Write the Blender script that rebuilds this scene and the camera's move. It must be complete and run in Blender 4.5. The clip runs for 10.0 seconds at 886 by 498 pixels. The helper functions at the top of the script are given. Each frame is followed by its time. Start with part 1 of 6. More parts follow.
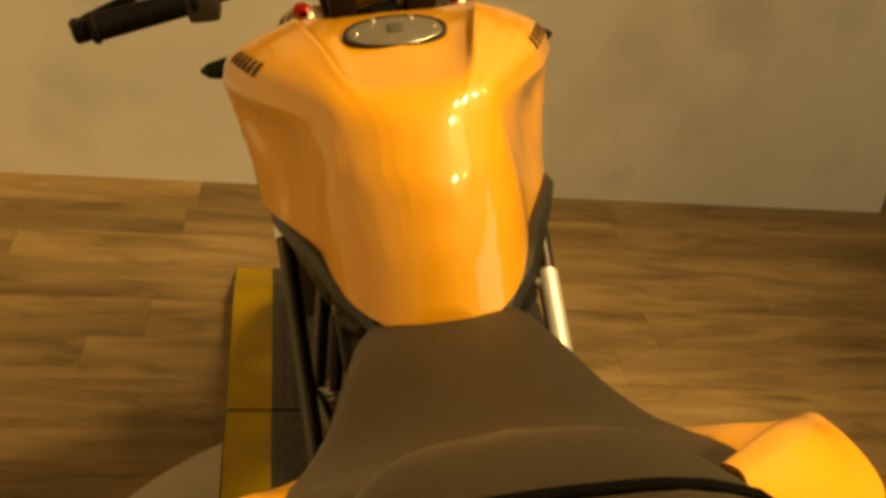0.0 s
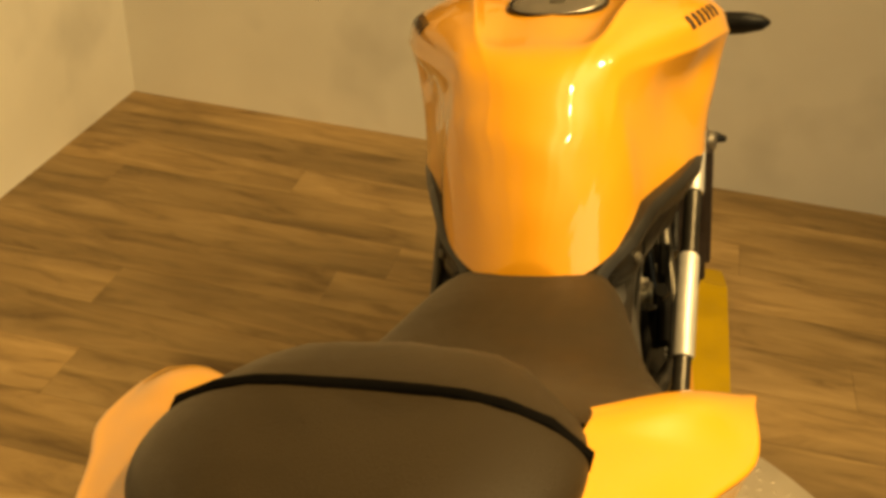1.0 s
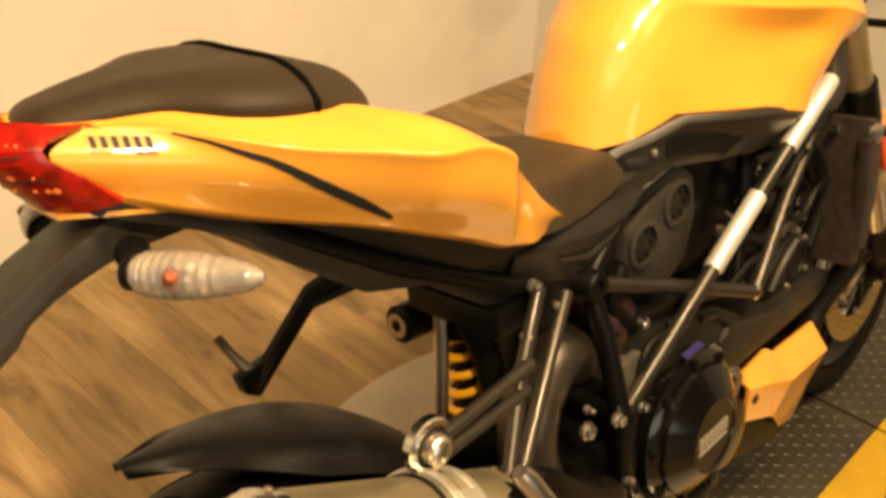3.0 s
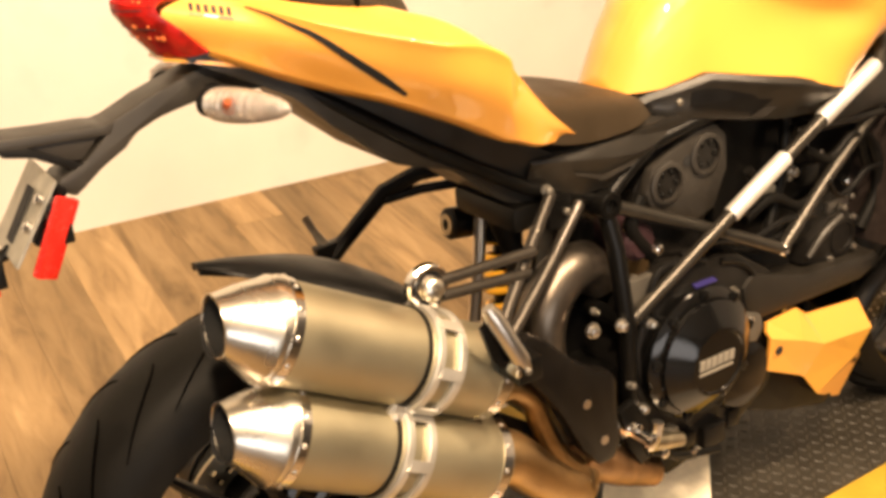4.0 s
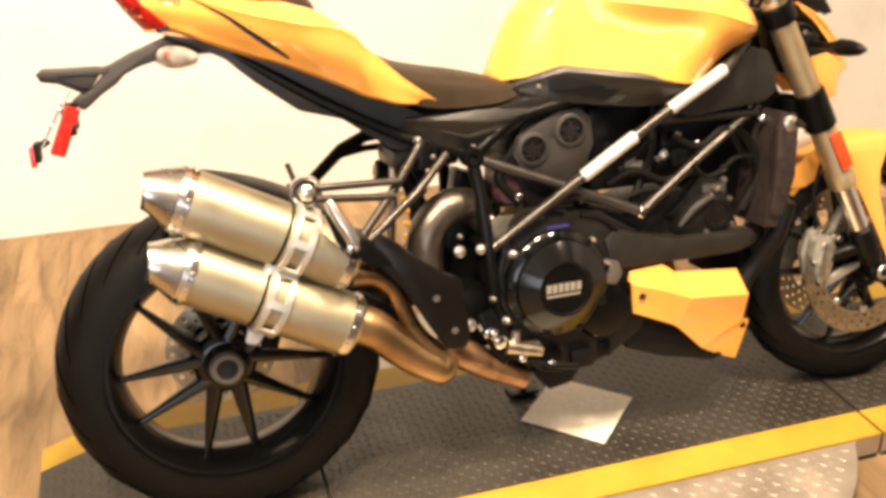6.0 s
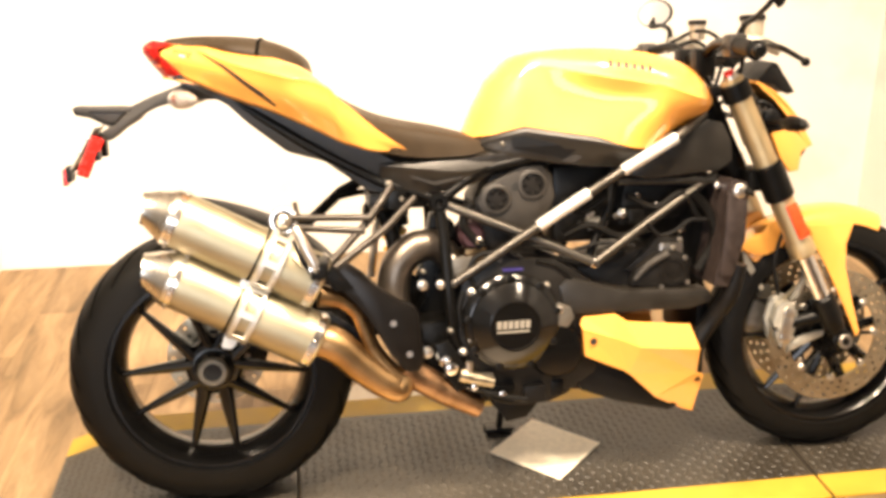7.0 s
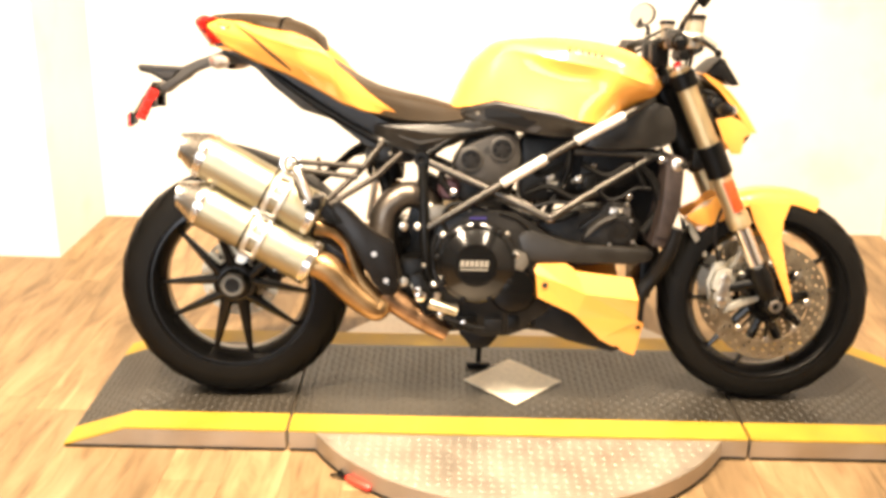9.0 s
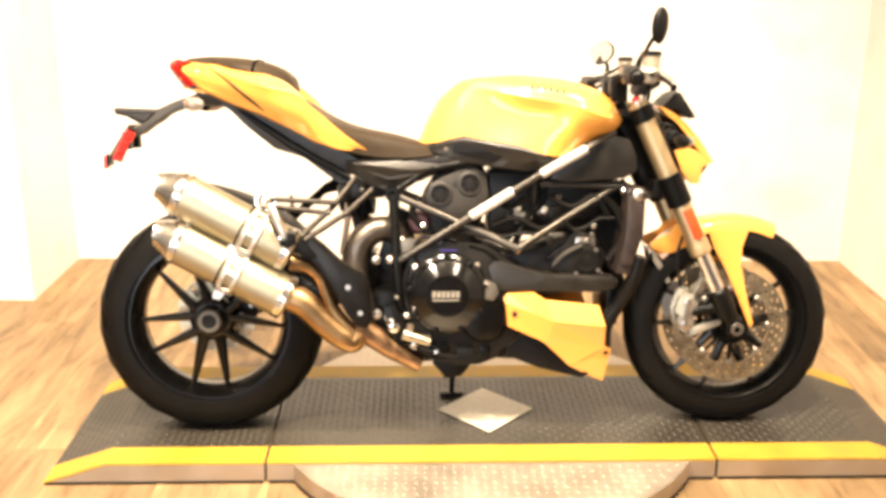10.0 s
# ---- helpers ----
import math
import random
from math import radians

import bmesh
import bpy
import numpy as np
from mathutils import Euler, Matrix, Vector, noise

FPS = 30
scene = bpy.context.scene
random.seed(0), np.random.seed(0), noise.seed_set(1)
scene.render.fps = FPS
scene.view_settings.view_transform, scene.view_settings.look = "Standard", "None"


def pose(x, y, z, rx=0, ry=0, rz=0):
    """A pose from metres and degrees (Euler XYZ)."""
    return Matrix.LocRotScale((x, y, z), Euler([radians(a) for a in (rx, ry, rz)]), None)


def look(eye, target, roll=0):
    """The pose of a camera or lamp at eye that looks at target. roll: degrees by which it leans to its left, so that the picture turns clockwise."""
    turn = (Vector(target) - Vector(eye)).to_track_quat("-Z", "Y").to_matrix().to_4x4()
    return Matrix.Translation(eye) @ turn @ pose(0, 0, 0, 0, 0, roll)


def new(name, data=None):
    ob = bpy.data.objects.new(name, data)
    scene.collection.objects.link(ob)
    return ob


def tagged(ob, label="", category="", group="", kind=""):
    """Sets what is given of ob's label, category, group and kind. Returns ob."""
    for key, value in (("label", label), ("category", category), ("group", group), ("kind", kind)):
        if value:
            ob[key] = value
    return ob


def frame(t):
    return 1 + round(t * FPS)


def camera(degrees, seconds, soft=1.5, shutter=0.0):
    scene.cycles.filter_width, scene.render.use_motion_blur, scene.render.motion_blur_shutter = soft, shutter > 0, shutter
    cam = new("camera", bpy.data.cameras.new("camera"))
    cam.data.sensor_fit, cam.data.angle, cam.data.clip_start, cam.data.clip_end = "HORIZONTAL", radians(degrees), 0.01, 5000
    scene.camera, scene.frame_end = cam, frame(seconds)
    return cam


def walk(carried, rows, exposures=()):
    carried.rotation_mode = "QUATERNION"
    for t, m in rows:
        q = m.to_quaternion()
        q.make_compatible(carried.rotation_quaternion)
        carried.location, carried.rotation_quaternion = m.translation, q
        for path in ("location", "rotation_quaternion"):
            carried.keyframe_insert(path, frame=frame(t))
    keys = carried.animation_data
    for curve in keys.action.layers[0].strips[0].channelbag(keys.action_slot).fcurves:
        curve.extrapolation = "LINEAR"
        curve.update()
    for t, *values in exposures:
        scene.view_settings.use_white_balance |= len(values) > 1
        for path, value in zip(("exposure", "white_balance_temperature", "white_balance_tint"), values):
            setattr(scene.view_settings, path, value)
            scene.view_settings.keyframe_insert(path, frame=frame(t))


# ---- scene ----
cam = camera(47.8, 10.0, soft=3.7)
PATH = [
    (0, (-0.154, 0.311, 1.391), (1.535, -0.013, 0.37), 7.7),
    (0.5, (-0.183, 0.196, 1.391), (1.487, 0.232, 0.291), 3.7),
    (1, (-0.21, 0.078, 1.413), (1.429, 0.406, 0.314), 4.2),
    (1.5, (-0.259, -0.031, 1.414), (1.354, 0.47, 0.344), 2.8),
    (2, (-0.332, -0.18, 1.415), (1.207, 0.493, 0.328), 3.4),
    (2.2, (-0.346, -0.237, 1.414), (1.159, 0.499, 0.322), 3.1),
    (3.3, (-0.328, -0.645, 1.394), (0.834, 0.631, 0.382), 3.2),
    (3.5, (-0.342, -0.717, 1.389), (0.794, 0.603, 0.406), 3.8),
    (4, (-0.364, -0.914, 1.384), (0.587, 0.536, 0.388), 2.3),
    (4.5, (-0.277, -1.118, 1.384), (0.458, 0.482, 0.435), 2.4),
    (5, (-0.195, -1.307, 1.395), (0.372, 0.367, 0.458), 2.0),
    (5.5, (-0.13, -1.539, 1.383), (0.391, 0.176, 0.496), 0.8),
    (6, (-0.022, -1.717, 1.416), (0.462, 0.02, 0.552), -1.1),
    (6.2, (0.041, -1.777, 1.424), (0.485, -0.013, 0.591), -0.6),
    (7.3, (0.344, -2.15, 1.412), (0.508, -0.282, 0.717), 0.6),
    (7.5, (0.376, -2.224, 1.398), (0.536, -0.37, 0.665), 2.5),
    (8, (0.466, -2.363, 1.407), (0.583, -0.508, 0.671), 1.9),
    (8.5, (0.586, -2.459, 1.416), (0.592, -0.588, 0.707), 1.8),
    (9, (0.64, -2.536, 1.422), (0.601, -0.658, 0.735), 1.1),
    (9.5, (0.656, -2.588, 1.436), (0.664, -0.69, 0.805), 0.7),
    (10, (0.637, -2.616, 1.431), (0.657, -0.713, 0.818), 0.4),
]

EXPOSURES = [(0.0, -0.87, 12100, -3), (1.0, -0.67, 11300, -3), (1.5, -0.60, 10500, -2), (2.0, -0.62, 9600, -1), (3.5, 0.13, 7000, 12), (4.5, 0.50, 6150, 14), (5.5, 0.60, 5880, 14), (6.2, 0.7, 5750, 13), (7.5, 1.22, 5650, 11), (8.5, 1.22, 5700, 10), (10.0, 1.27, 5650, 10)]
walk(cam, [(t, look(eye, target, roll)) for t, eye, target, roll in PATH], EXPOSURES)

# ---- light ----
world = bpy.data.worlds.new("world")
scene.world = world
world.use_nodes = True
world.node_tree.nodes["Background"].inputs[0].default_value = (0.9, 0.95, 1.0, 1)
world.node_tree.nodes["Background"].inputs[1].default_value = 0.05

ROOM_X0, ROOM_X1, ROOM_Y0, ROOM_Y1, ROOM_H = -4.2, 4.0, -5.6, 1.672, 3.0


def area_lamp(name, eye, target, size, watts, colour, size_y=0.0):
    data = bpy.data.lights.new(name, "AREA")
    data.shape, data.size, data.energy, data.color = ("RECTANGLE" if size_y else "DISK"), size, watts, colour
    if size_y:
        data.size_y = size_y
    ob = new(name, data)
    ob.matrix_world = look(eye, target)
    return ob


WARM = (1.0, 0.74, 0.46)
LAMPS = [(-0.60, -1.30, (-0.55, 0.8, 0.0), 380), (0.35, -0.75, (0.25, 0.9, 0.3), 260), (1.3, -0.75, (0.95, 0.6, 0.4), 225), (1.7, -1.3, (2.3, -0.3, 0.9), 115)]
for lx, ly, aim, watts in LAMPS:
    data = bpy.data.lights.new("ceiling_lamp", "SPOT")
    data.energy, data.color, data.spot_size, data.spot_blend, data.shadow_soft_size = watts, WARM, radians(96), 0.8, 0.12
    new("ceiling_lamp", data).matrix_world = look((lx, ly, ROOM_H - 0.09), aim)
# broad fill lamp added out of view to brighten the bike's near side
area_lamp("fill_light", (-1.5, ROOM_Y0 + 0.15, 1.55), (-0.5, 0, 1.0), 3.9, 55, (1.0, 0.91, 0.79), 1.8)


# ---- materials ----
def mat(name, colour, rough=0.5, metal=0.0, coat=0.0, noise_scale=0.0, noise_amount=0.0, bump=0.0, bump_scale=200.0, spec=0.5, coords="Object"):
    """A principled material whose colour and roughness vary softly, with fine relief."""
    m = bpy.data.materials.new(name)
    m.use_nodes = True
    nt = m.node_tree
    b = nt.nodes["Principled BSDF"]
    b.inputs["Base Color"].default_value = (*colour, 1)
    b.inputs["Roughness"].default_value = rough
    b.inputs["Metallic"].default_value = metal
    b.inputs["Specular IOR Level"].default_value = spec
    b.inputs["Coat Weight"].default_value = coat
    b.inputs["Coat Roughness"].default_value = 0.07
    tc = nt.nodes.new("ShaderNodeTexCoord")
    if noise_amount:
        n = nt.nodes.new("ShaderNodeTexNoise")
        n.inputs["Scale"].default_value = noise_scale
        n.inputs["Detail"].default_value = 6
        nt.links.new(tc.outputs[coords], n.inputs["Vector"])
        ramp = nt.nodes.new("ShaderNodeMapRange")
        ramp.inputs[1].default_value, ramp.inputs[2].default_value = 0.3, 0.7
        ramp.inputs[3].default_value, ramp.inputs[4].default_value = 1 - noise_amount, 1 + noise_amount
        nt.links.new(n.outputs["Fac"], ramp.inputs[0])
        mix = nt.nodes.new("ShaderNodeVectorMath")
        mix.operation = "SCALE"
        mix.inputs[0].default_value = colour
        nt.links.new(ramp.outputs[0], mix.inputs["Scale"])
        nt.links.new(mix.outputs[0], b.inputs["Base Color"])
        r2 = nt.nodes.new("ShaderNodeMapRange")
        r2.inputs[1].default_value, r2.inputs[2].default_value = 0.3, 0.7
        r2.inputs[3].default_value, r2.inputs[4].default_value = rough * 0.85, min(1, rough * 1.2)
        nt.links.new(n.outputs["Fac"], r2.inputs[0])
        nt.links.new(r2.outputs[0], b.inputs["Roughness"])
    if bump:
        n2 = nt.nodes.new("ShaderNodeTexNoise")
        n2.inputs["Scale"].default_value = bump_scale
        n2.inputs["Detail"].default_value = 3
        nt.links.new(tc.outputs[coords], n2.inputs["Vector"])
        bp = nt.nodes.new("ShaderNodeBump")
        bp.inputs["Strength"].default_value = bump
        bp.inputs["Distance"].default_value = 0.002
        nt.links.new(n2.outputs["Fac"], bp.inputs["Height"])
        nt.links.new(bp.outputs[0], b.inputs["Normal"])
    return m


YELLOW = mat("yellow_paint", (0.82, 0.372, 0.058), 0.36, 0, 1.0, 3, 0.03, 0, 200, 0.4)
BLACK_PLASTIC = mat("black_plastic", (0.0045, 0.0042, 0.004), 0.42, 0, 0, 25, 0.2, 0.15, 900, 0.2)
COPPER_DARK = mat("dark_heated_steel", (0.32, 0.20, 0.11), 0.38, 1.0, 0, 30, 0.4, 0.2, 200)
BLACK_GLOSS = mat("black_gloss", (0.0032, 0.0031, 0.0030), 0.22, 0, 0.15, 8, 0.2, 0.05, 300, 0.35)
CLUTCH_BLACK = mat("clutch_black", (0.0030, 0.0029, 0.0028), 0.13, 0, 0.0, 8, 0.2, 0.03, 300, 0.45)
BLACK_METAL = mat("black_metal", (0.0035, 0.0033, 0.003), 0.34, 0.0, 0.0, 20, 0.2, 0.1, 300, 0.17)
ENGINE_GREY = mat("engine_grey", (0.008, 0.007, 0.006), 0.42, 0.05, 0, 20, 0.3, 0.2, 250, 0.25)
RUBBER = mat("tyre_rubber", (0.0042, 0.0038, 0.0032), 0.52, 0, 0, 12, 0.25, 0.2, 400, 0.13)
GROOVE = mat("groove_black", (0.0012, 0.0011, 0.0010), 0.9, 0, 0, 0, 0, 0, 200, 0.0)
SEAT_VINYL = mat("seat_vinyl", (0.0235, 0.0145, 0.0054), 0.58, 0, 0, 18, 0.12, 0.3, 900, 0.28)
sheen = SEAT_VINYL.node_tree.nodes["Principled BSDF"]
sheen.inputs["Sheen Weight"].default_value, sheen.inputs["Sheen Roughness"].default_value = 0.10, 0.4
sheen.inputs["Sheen Tint"].default_value = (1.0, 0.85, 0.68, 1)
PIPING = mat("seat_piping", (0.0022, 0.0019, 0.0016), 0.8, spec=0.05)
STEEL = mat("brushed_steel", (0.62, 0.58, 0.52), 0.32, 1.0, 0, 15, 0.08, 0.1, 300)
END_CAP = mat("end_cap_steel", (0.70, 0.66, 0.58), 0.27, 1.0, 0, 12, 0.08, 0.05, 300)
HUB_GREY = mat("hub_grey", (0.15, 0.135, 0.105), 0.42, 0.6, 0, 30, 0.2)
CAST_GREY = mat("cast_grey_metal", (0.42, 0.40, 0.34), 0.45, 0.7, 0, 40, 0.25, 0.3, 200)
STRUT = mat("dark_strut", (0.055, 0.048, 0.04), 0.36, 0.7, 0.2, 30, 0.1)
SHIELD = mat("shield_black", (0.005, 0.0042, 0.0036), 0.32, 0.0, 0, 20, 0.2, 0.1, 300, 0.22)
HEADER = mat("header_dark_steel", (0.13, 0.11, 0.09), 0.36, 0.9, 0, 16, 0.2, 0.1, 200)
TITANIUM = mat("titanium_sleeve", (0.43, 0.385, 0.265), 0.46, 0.94, 0, 9, 0.08, 0.1, 250)
POLISHED = mat("polished_steel", (0.75, 0.72, 0.68), 0.16, 1.0, 0, 12, 0.05)
CLAMP = mat("bright_clamp_metal", (0.62, 0.60, 0.55), 0.42, 0.8, 0, 30, 0.08)
SILVER_PAINT = mat("silver_sleeve", (0.72, 0.70, 0.66), 0.4, 0.6, 0, 30, 0.06)
TUBE_BRONZE = mat("frame_tube_bronze", (0.070, 0.064, 0.055), 0.32, 0.8, 0.0, 30, 0.1)
COPPER = mat("heated_copper_steel", (0.36, 0.235, 0.11), 0.36, 1.0, 0, 14, 0.35, 0.1, 250)
GOLD = mat("gold_fork", (0.52, 0.405, 0.225), 0.42, 0.8, 0.0, 15, 0.06)
BRASS = mat("brass_disc", (0.50, 0.44, 0.32), 0.34, 1.0, 0, 40, 0.15)
RED_LENS = mat("red_lens", (0.30, 0.007, 0.004), 0.22, 0, 0.25, 60, 0.55, 0.25, 160)
RED_SPOT = mat("red_lamp_spot", (1.0, 0.24, 0.07), 0.2, 0.2, 0.6)
SATIN = mat("satin_grey_plastic", (0.013, 0.0112, 0.0088), 0.38, 0, 0, 25, 0.15, 0.15, 900, 0.5)
DARK_STEEL = mat("dark_steel", (0.17, 0.155, 0.13), 0.42, 0.7, 0, 30, 0.15)
AMBER = mat("amber_bulb", (0.30, 0.07, 0.025), 0.3)
PANEL_GREY = mat("grey_moulded_plastic", (0.022, 0.019, 0.0155), 0.46, 0, 0, 25, 0.12, 0.15, 700, 0.5)
RED_REFLECTOR = mat("red_reflector", (0.62, 0.02, 0.012), 0.25, 0, 0.6, 90, 0.2, 0.4, 260)
ORANGE_REFLECTOR = mat("orange_reflector", (0.70, 0.060, 0.005), 0.45, 0, 0.0, 90, 0.15, 0.3, 260)
CLEAR_LENS = mat("clear_lens", (0.90, 0.87, 0.83), 0.10, 0, 0, 60, 0.05, 0.10, 90)
CLEAR_LENS.node_tree.nodes["Principled BSDF"].inputs["Transmission Weight"].default_value = 0.85
LENS_REFLECTOR = mat("lens_reflector", (0.78, 0.73, 0.68), 0.22, 0.6, 0, 50, 0.35, 0.4, 160)
DARK_HOLE = mat("dark_hole", (0.008, 0.008, 0.008), 0.8)
EMBLEM = mat("emblem_black", (0.010, 0.008, 0.007), 0.6)
EMBLEM_GREY = mat("emblem_grey", (0.22, 0.20, 0.165), 0.5)
STRIPE_GREEN = mat("stripe_green", (0.05, 0.22, 0.06), 0.4)
STRIPE_WHITE = mat("stripe_white", (0.8, 0.78, 0.7), 0.4)
STRIPE_RED = mat("stripe_red", (0.6, 0.05, 0.02), 0.4)
RED_ANODISED = mat("red_anodised", (0.6, 0.03, 0.02), 0.25, 0.6)
SPRING_YELLOW = mat("spring_yellow", (0.75, 0.38, 0.02), 0.35)
GLASS_MIRROR = mat("mirror_glass", (0.9, 0.9, 0.9), 0.02, 1.0)
RESERVOIR = mat("cloudy_plastic", (0.26, 0.22, 0.16), 0.3, 0, 0.3, 30, 0.1)
LABEL_BLUE = mat("label_blue", (0.02, 0.016, 0.10), 0.4)
BROWN_RADIATOR = mat("radiator_core", (0.032, 0.023, 0.020), 0.45, 0.3, 0, 60, 0.3, 0.3, 300)
WALL_PAINT = mat("wall_paint", (0.80, 0.775, 0.72), 0.7, 0, 0, 1.9, 0.07, 0.12, 140, 0.3)
# darker paint for walls out of view, chosen to cut bounce and reflections
UNSEEN_WALL_PAINT = mat("unseen_wall_paint", (0.38, 0.35, 0.30), 0.7, 0, 0, 1.9, 0.07, 0.12, 140, 0.3)
nt = WALL_PAINT.node_tree
# soft darker patches at random in the wall colour
mottle, level, dull = nt.nodes.new("ShaderNodeTexNoise"), nt.nodes.new("ShaderNodeMapRange"), nt.nodes.new("ShaderNodeVectorMath")
mottle.inputs["Scale"].default_value, mottle.inputs["Detail"].default_value = 2.7, 3
level.inputs[1].default_value, level.inputs[2].default_value = 0.56, 0.72
level.inputs[3].default_value, level.inputs[4].default_value = 1.0, 0.84
dull.operation = "SCALE"
b = nt.nodes["Principled BSDF"]
nt.links.new(nt.nodes["Texture Coordinate"].outputs["Object"], mottle.inputs["Vector"])
nt.links.new(mottle.outputs["Fac"], level.inputs[0])
nt.links.new(b.inputs["Base Color"].links[0].from_socket, dull.inputs[0])
nt.links.new(level.outputs[0], dull.inputs["Scale"])
nt.links.new(dull.outputs[0], b.inputs["Base Color"])
CEILING_PAINT = mat("ceiling_paint", (0.78, 0.76, 0.72), 0.85, 0, 0, 2, 0.02, 0.1, 90, 0.3)
DECK_BLACK = mat("deck_black", (0.024, 0.020, 0.014), 0.42, 0.0, 0, 6, 0.35, 0.3, 90, 0.7)
DECK_LUG = mat("deck_lug_black", (0.034, 0.028, 0.019), 0.48, 0.0, 0, 6, 0.35, 0.2, 90, 0.55)
DECK_YELLOW = mat("deck_yellow", (0.42, 0.262, 0.015), 0.55, 0, 0, 9, 0.14, 0.4, 120)
DECK_METAL = mat("deck_metal", (0.50, 0.445, 0.37), 0.55, 1.0, 0, 7, 0.14, 0.2, 120)
CARD = mat("cream_card", (0.84, 0.76, 0.60), 0.75, 0, 0, 60, 0.10, 0.2, 80, 0.2)
RED_PLASTIC = mat("red_plastic", (0.75, 0.06, 0.03), 0.35)
LAMP_GLOW = bpy.data.materials.new("lamp_glow")
LAMP_GLOW.use_nodes = True
LAMP_GLOW.node_tree.nodes["Principled BSDF"].inputs["Emission Color"].default_value = (1, 0.8, 0.55, 1)
LAMP_GLOW.node_tree.nodes["Principled BSDF"].inputs["Emission Strength"].default_value = 8
# glow of the panel added behind the unseen window
BACKDROP_GLOW = bpy.data.materials.new("backdrop_glow")
BACKDROP_GLOW.use_nodes = True
BACKDROP_GLOW.node_tree.nodes["Principled BSDF"].inputs["Emission Color"].default_value = (0.85, 0.92, 1, 1)
BACKDROP_GLOW.node_tree.nodes["Principled BSDF"].inputs["Emission Strength"].default_value = 0.7


def wood_material():
    """Vinyl planks: long grain along y, one tone per plank."""
    m = bpy.data.materials.new("wood_plank")
    m.use_nodes = True
    nt = m.node_tree
    b = nt.nodes["Principled BSDF"]
    geo, info = nt.nodes.new("ShaderNodeNewGeometry"), nt.nodes.new("ShaderNodeObjectInfo")
    add = nt.nodes.new("ShaderNodeVectorMath")
    add.operation = "MULTIPLY_ADD"
    add.inputs[1].default_value = (10, 1.6, 1)
    comb = nt.nodes.new("ShaderNodeCombineXYZ")
    mul = nt.nodes.new("ShaderNodeMath")
    mul.operation = "MULTIPLY"
    mul.inputs[1].default_value = 40
    nt.links.new(info.outputs["Random"], mul.inputs[0])
    for k in range(3):
        nt.links.new(mul.outputs[0], comb.inputs[k])
    nt.links.new(geo.outputs["Position"], add.inputs[0])
    nt.links.new(comb.outputs[0], add.inputs[2])
    grain = nt.nodes.new("ShaderNodeTexNoise")
    grain.inputs["Scale"].default_value, grain.inputs["Detail"].default_value, grain.inputs["Distortion"].default_value = 2.2, 8, 0.9
    grain.inputs["Roughness"].default_value = 0.62
    nt.links.new(add.outputs[0], grain.inputs["Vector"])
    ramp = nt.nodes.new("ShaderNodeValToRGB")
    ramp.color_ramp.elements[0].position, ramp.color_ramp.elements[0].color = 0.30, (0.160, 0.100, 0.046, 1)
    ramp.color_ramp.elements[1].position, ramp.color_ramp.elements[1].color = 0.72, (0.375, 0.255, 0.130, 1)
    e = ramp.color_ramp.elements.new(0.48)
    e.color = (0.277, 0.181, 0.086, 1)
    nt.links.new(grain.outputs["Fac"], ramp.inputs[0])
    tone = nt.nodes.new("ShaderNodeMapRange")
    tone.inputs[3].default_value, tone.inputs[4].default_value = 0.82, 1.22
    nt.links.new(info.outputs["Random"], tone.inputs[0])
    blotch = nt.nodes.new("ShaderNodeTexNoise")
    blotch.inputs["Scale"].default_value, blotch.inputs["Detail"].default_value = 0.55, 4
    nt.links.new(add.outputs[0], blotch.inputs["Vector"])
    stain = nt.nodes.new("ShaderNodeMapRange")
    stain.inputs[1].default_value, stain.inputs[2].default_value = 0.3, 0.65
    stain.inputs[3].default_value, stain.inputs[4].default_value = 0.66, 1.12
    nt.links.new(blotch.outputs["Fac"], stain.inputs[0])
    both_tones = nt.nodes.new("ShaderNodeMath")
    both_tones.operation = "MULTIPLY"
    nt.links.new(stain.outputs[0], both_tones.inputs[0])
    nt.links.new(tone.outputs[0], both_tones.inputs[1])
    sc = nt.nodes.new("ShaderNodeVectorMath")
    sc.operation = "SCALE"
    nt.links.new(ramp.outputs[0], sc.inputs[0])
    nt.links.new(both_tones.outputs[0], sc.inputs["Scale"])
    nt.links.new(sc.outputs[0], b.inputs["Base Color"])
    b.inputs["Roughness"].default_value = 0.5
    b.inputs["Specular IOR Level"].default_value = 0.35
    bp = nt.nodes.new("ShaderNodeBump")
    bp.inputs["Strength"].default_value, bp.inputs["Distance"].default_value = 0.15, 0.002
    nt.links.new(grain.outputs["Fac"], bp.inputs["Height"])
    nt.links.new(bp.outputs[0], b.inputs["Normal"])
    return m


WOOD = wood_material()


# ---- mesh helpers ----
def finish(name, bm, material, smooth=True, angle=35):
    bmesh.ops.recalc_face_normals(bm, faces=bm.faces)
    me = bpy.data.meshes.new(name)
    if smooth:
        lim = radians(angle)
        for f in bm.faces:
            f.smooth = True
        for e in bm.edges:
            if len(e.link_faces) == 2 and e.calc_face_angle(0) > lim:
                e.smooth = False
    bm.to_mesh(me)
    bm.free()
    me.materials.append(material)
    return me


def part(name, bm, material, parent, label="", smooth=True, angle=35):
    ob = new(name, finish(name, bm, material, smooth, angle))
    if parent is not None:
        ob.parent = parent
    if label:
        ob["label"] = label
    return ob


def thing(name, label, category, group="", kind="", m=None):
    ob = new(name)
    ob.empty_display_size = 0.1
    if m is not None:
        ob.matrix_world = m
    return tagged(ob, label, category, group, kind)


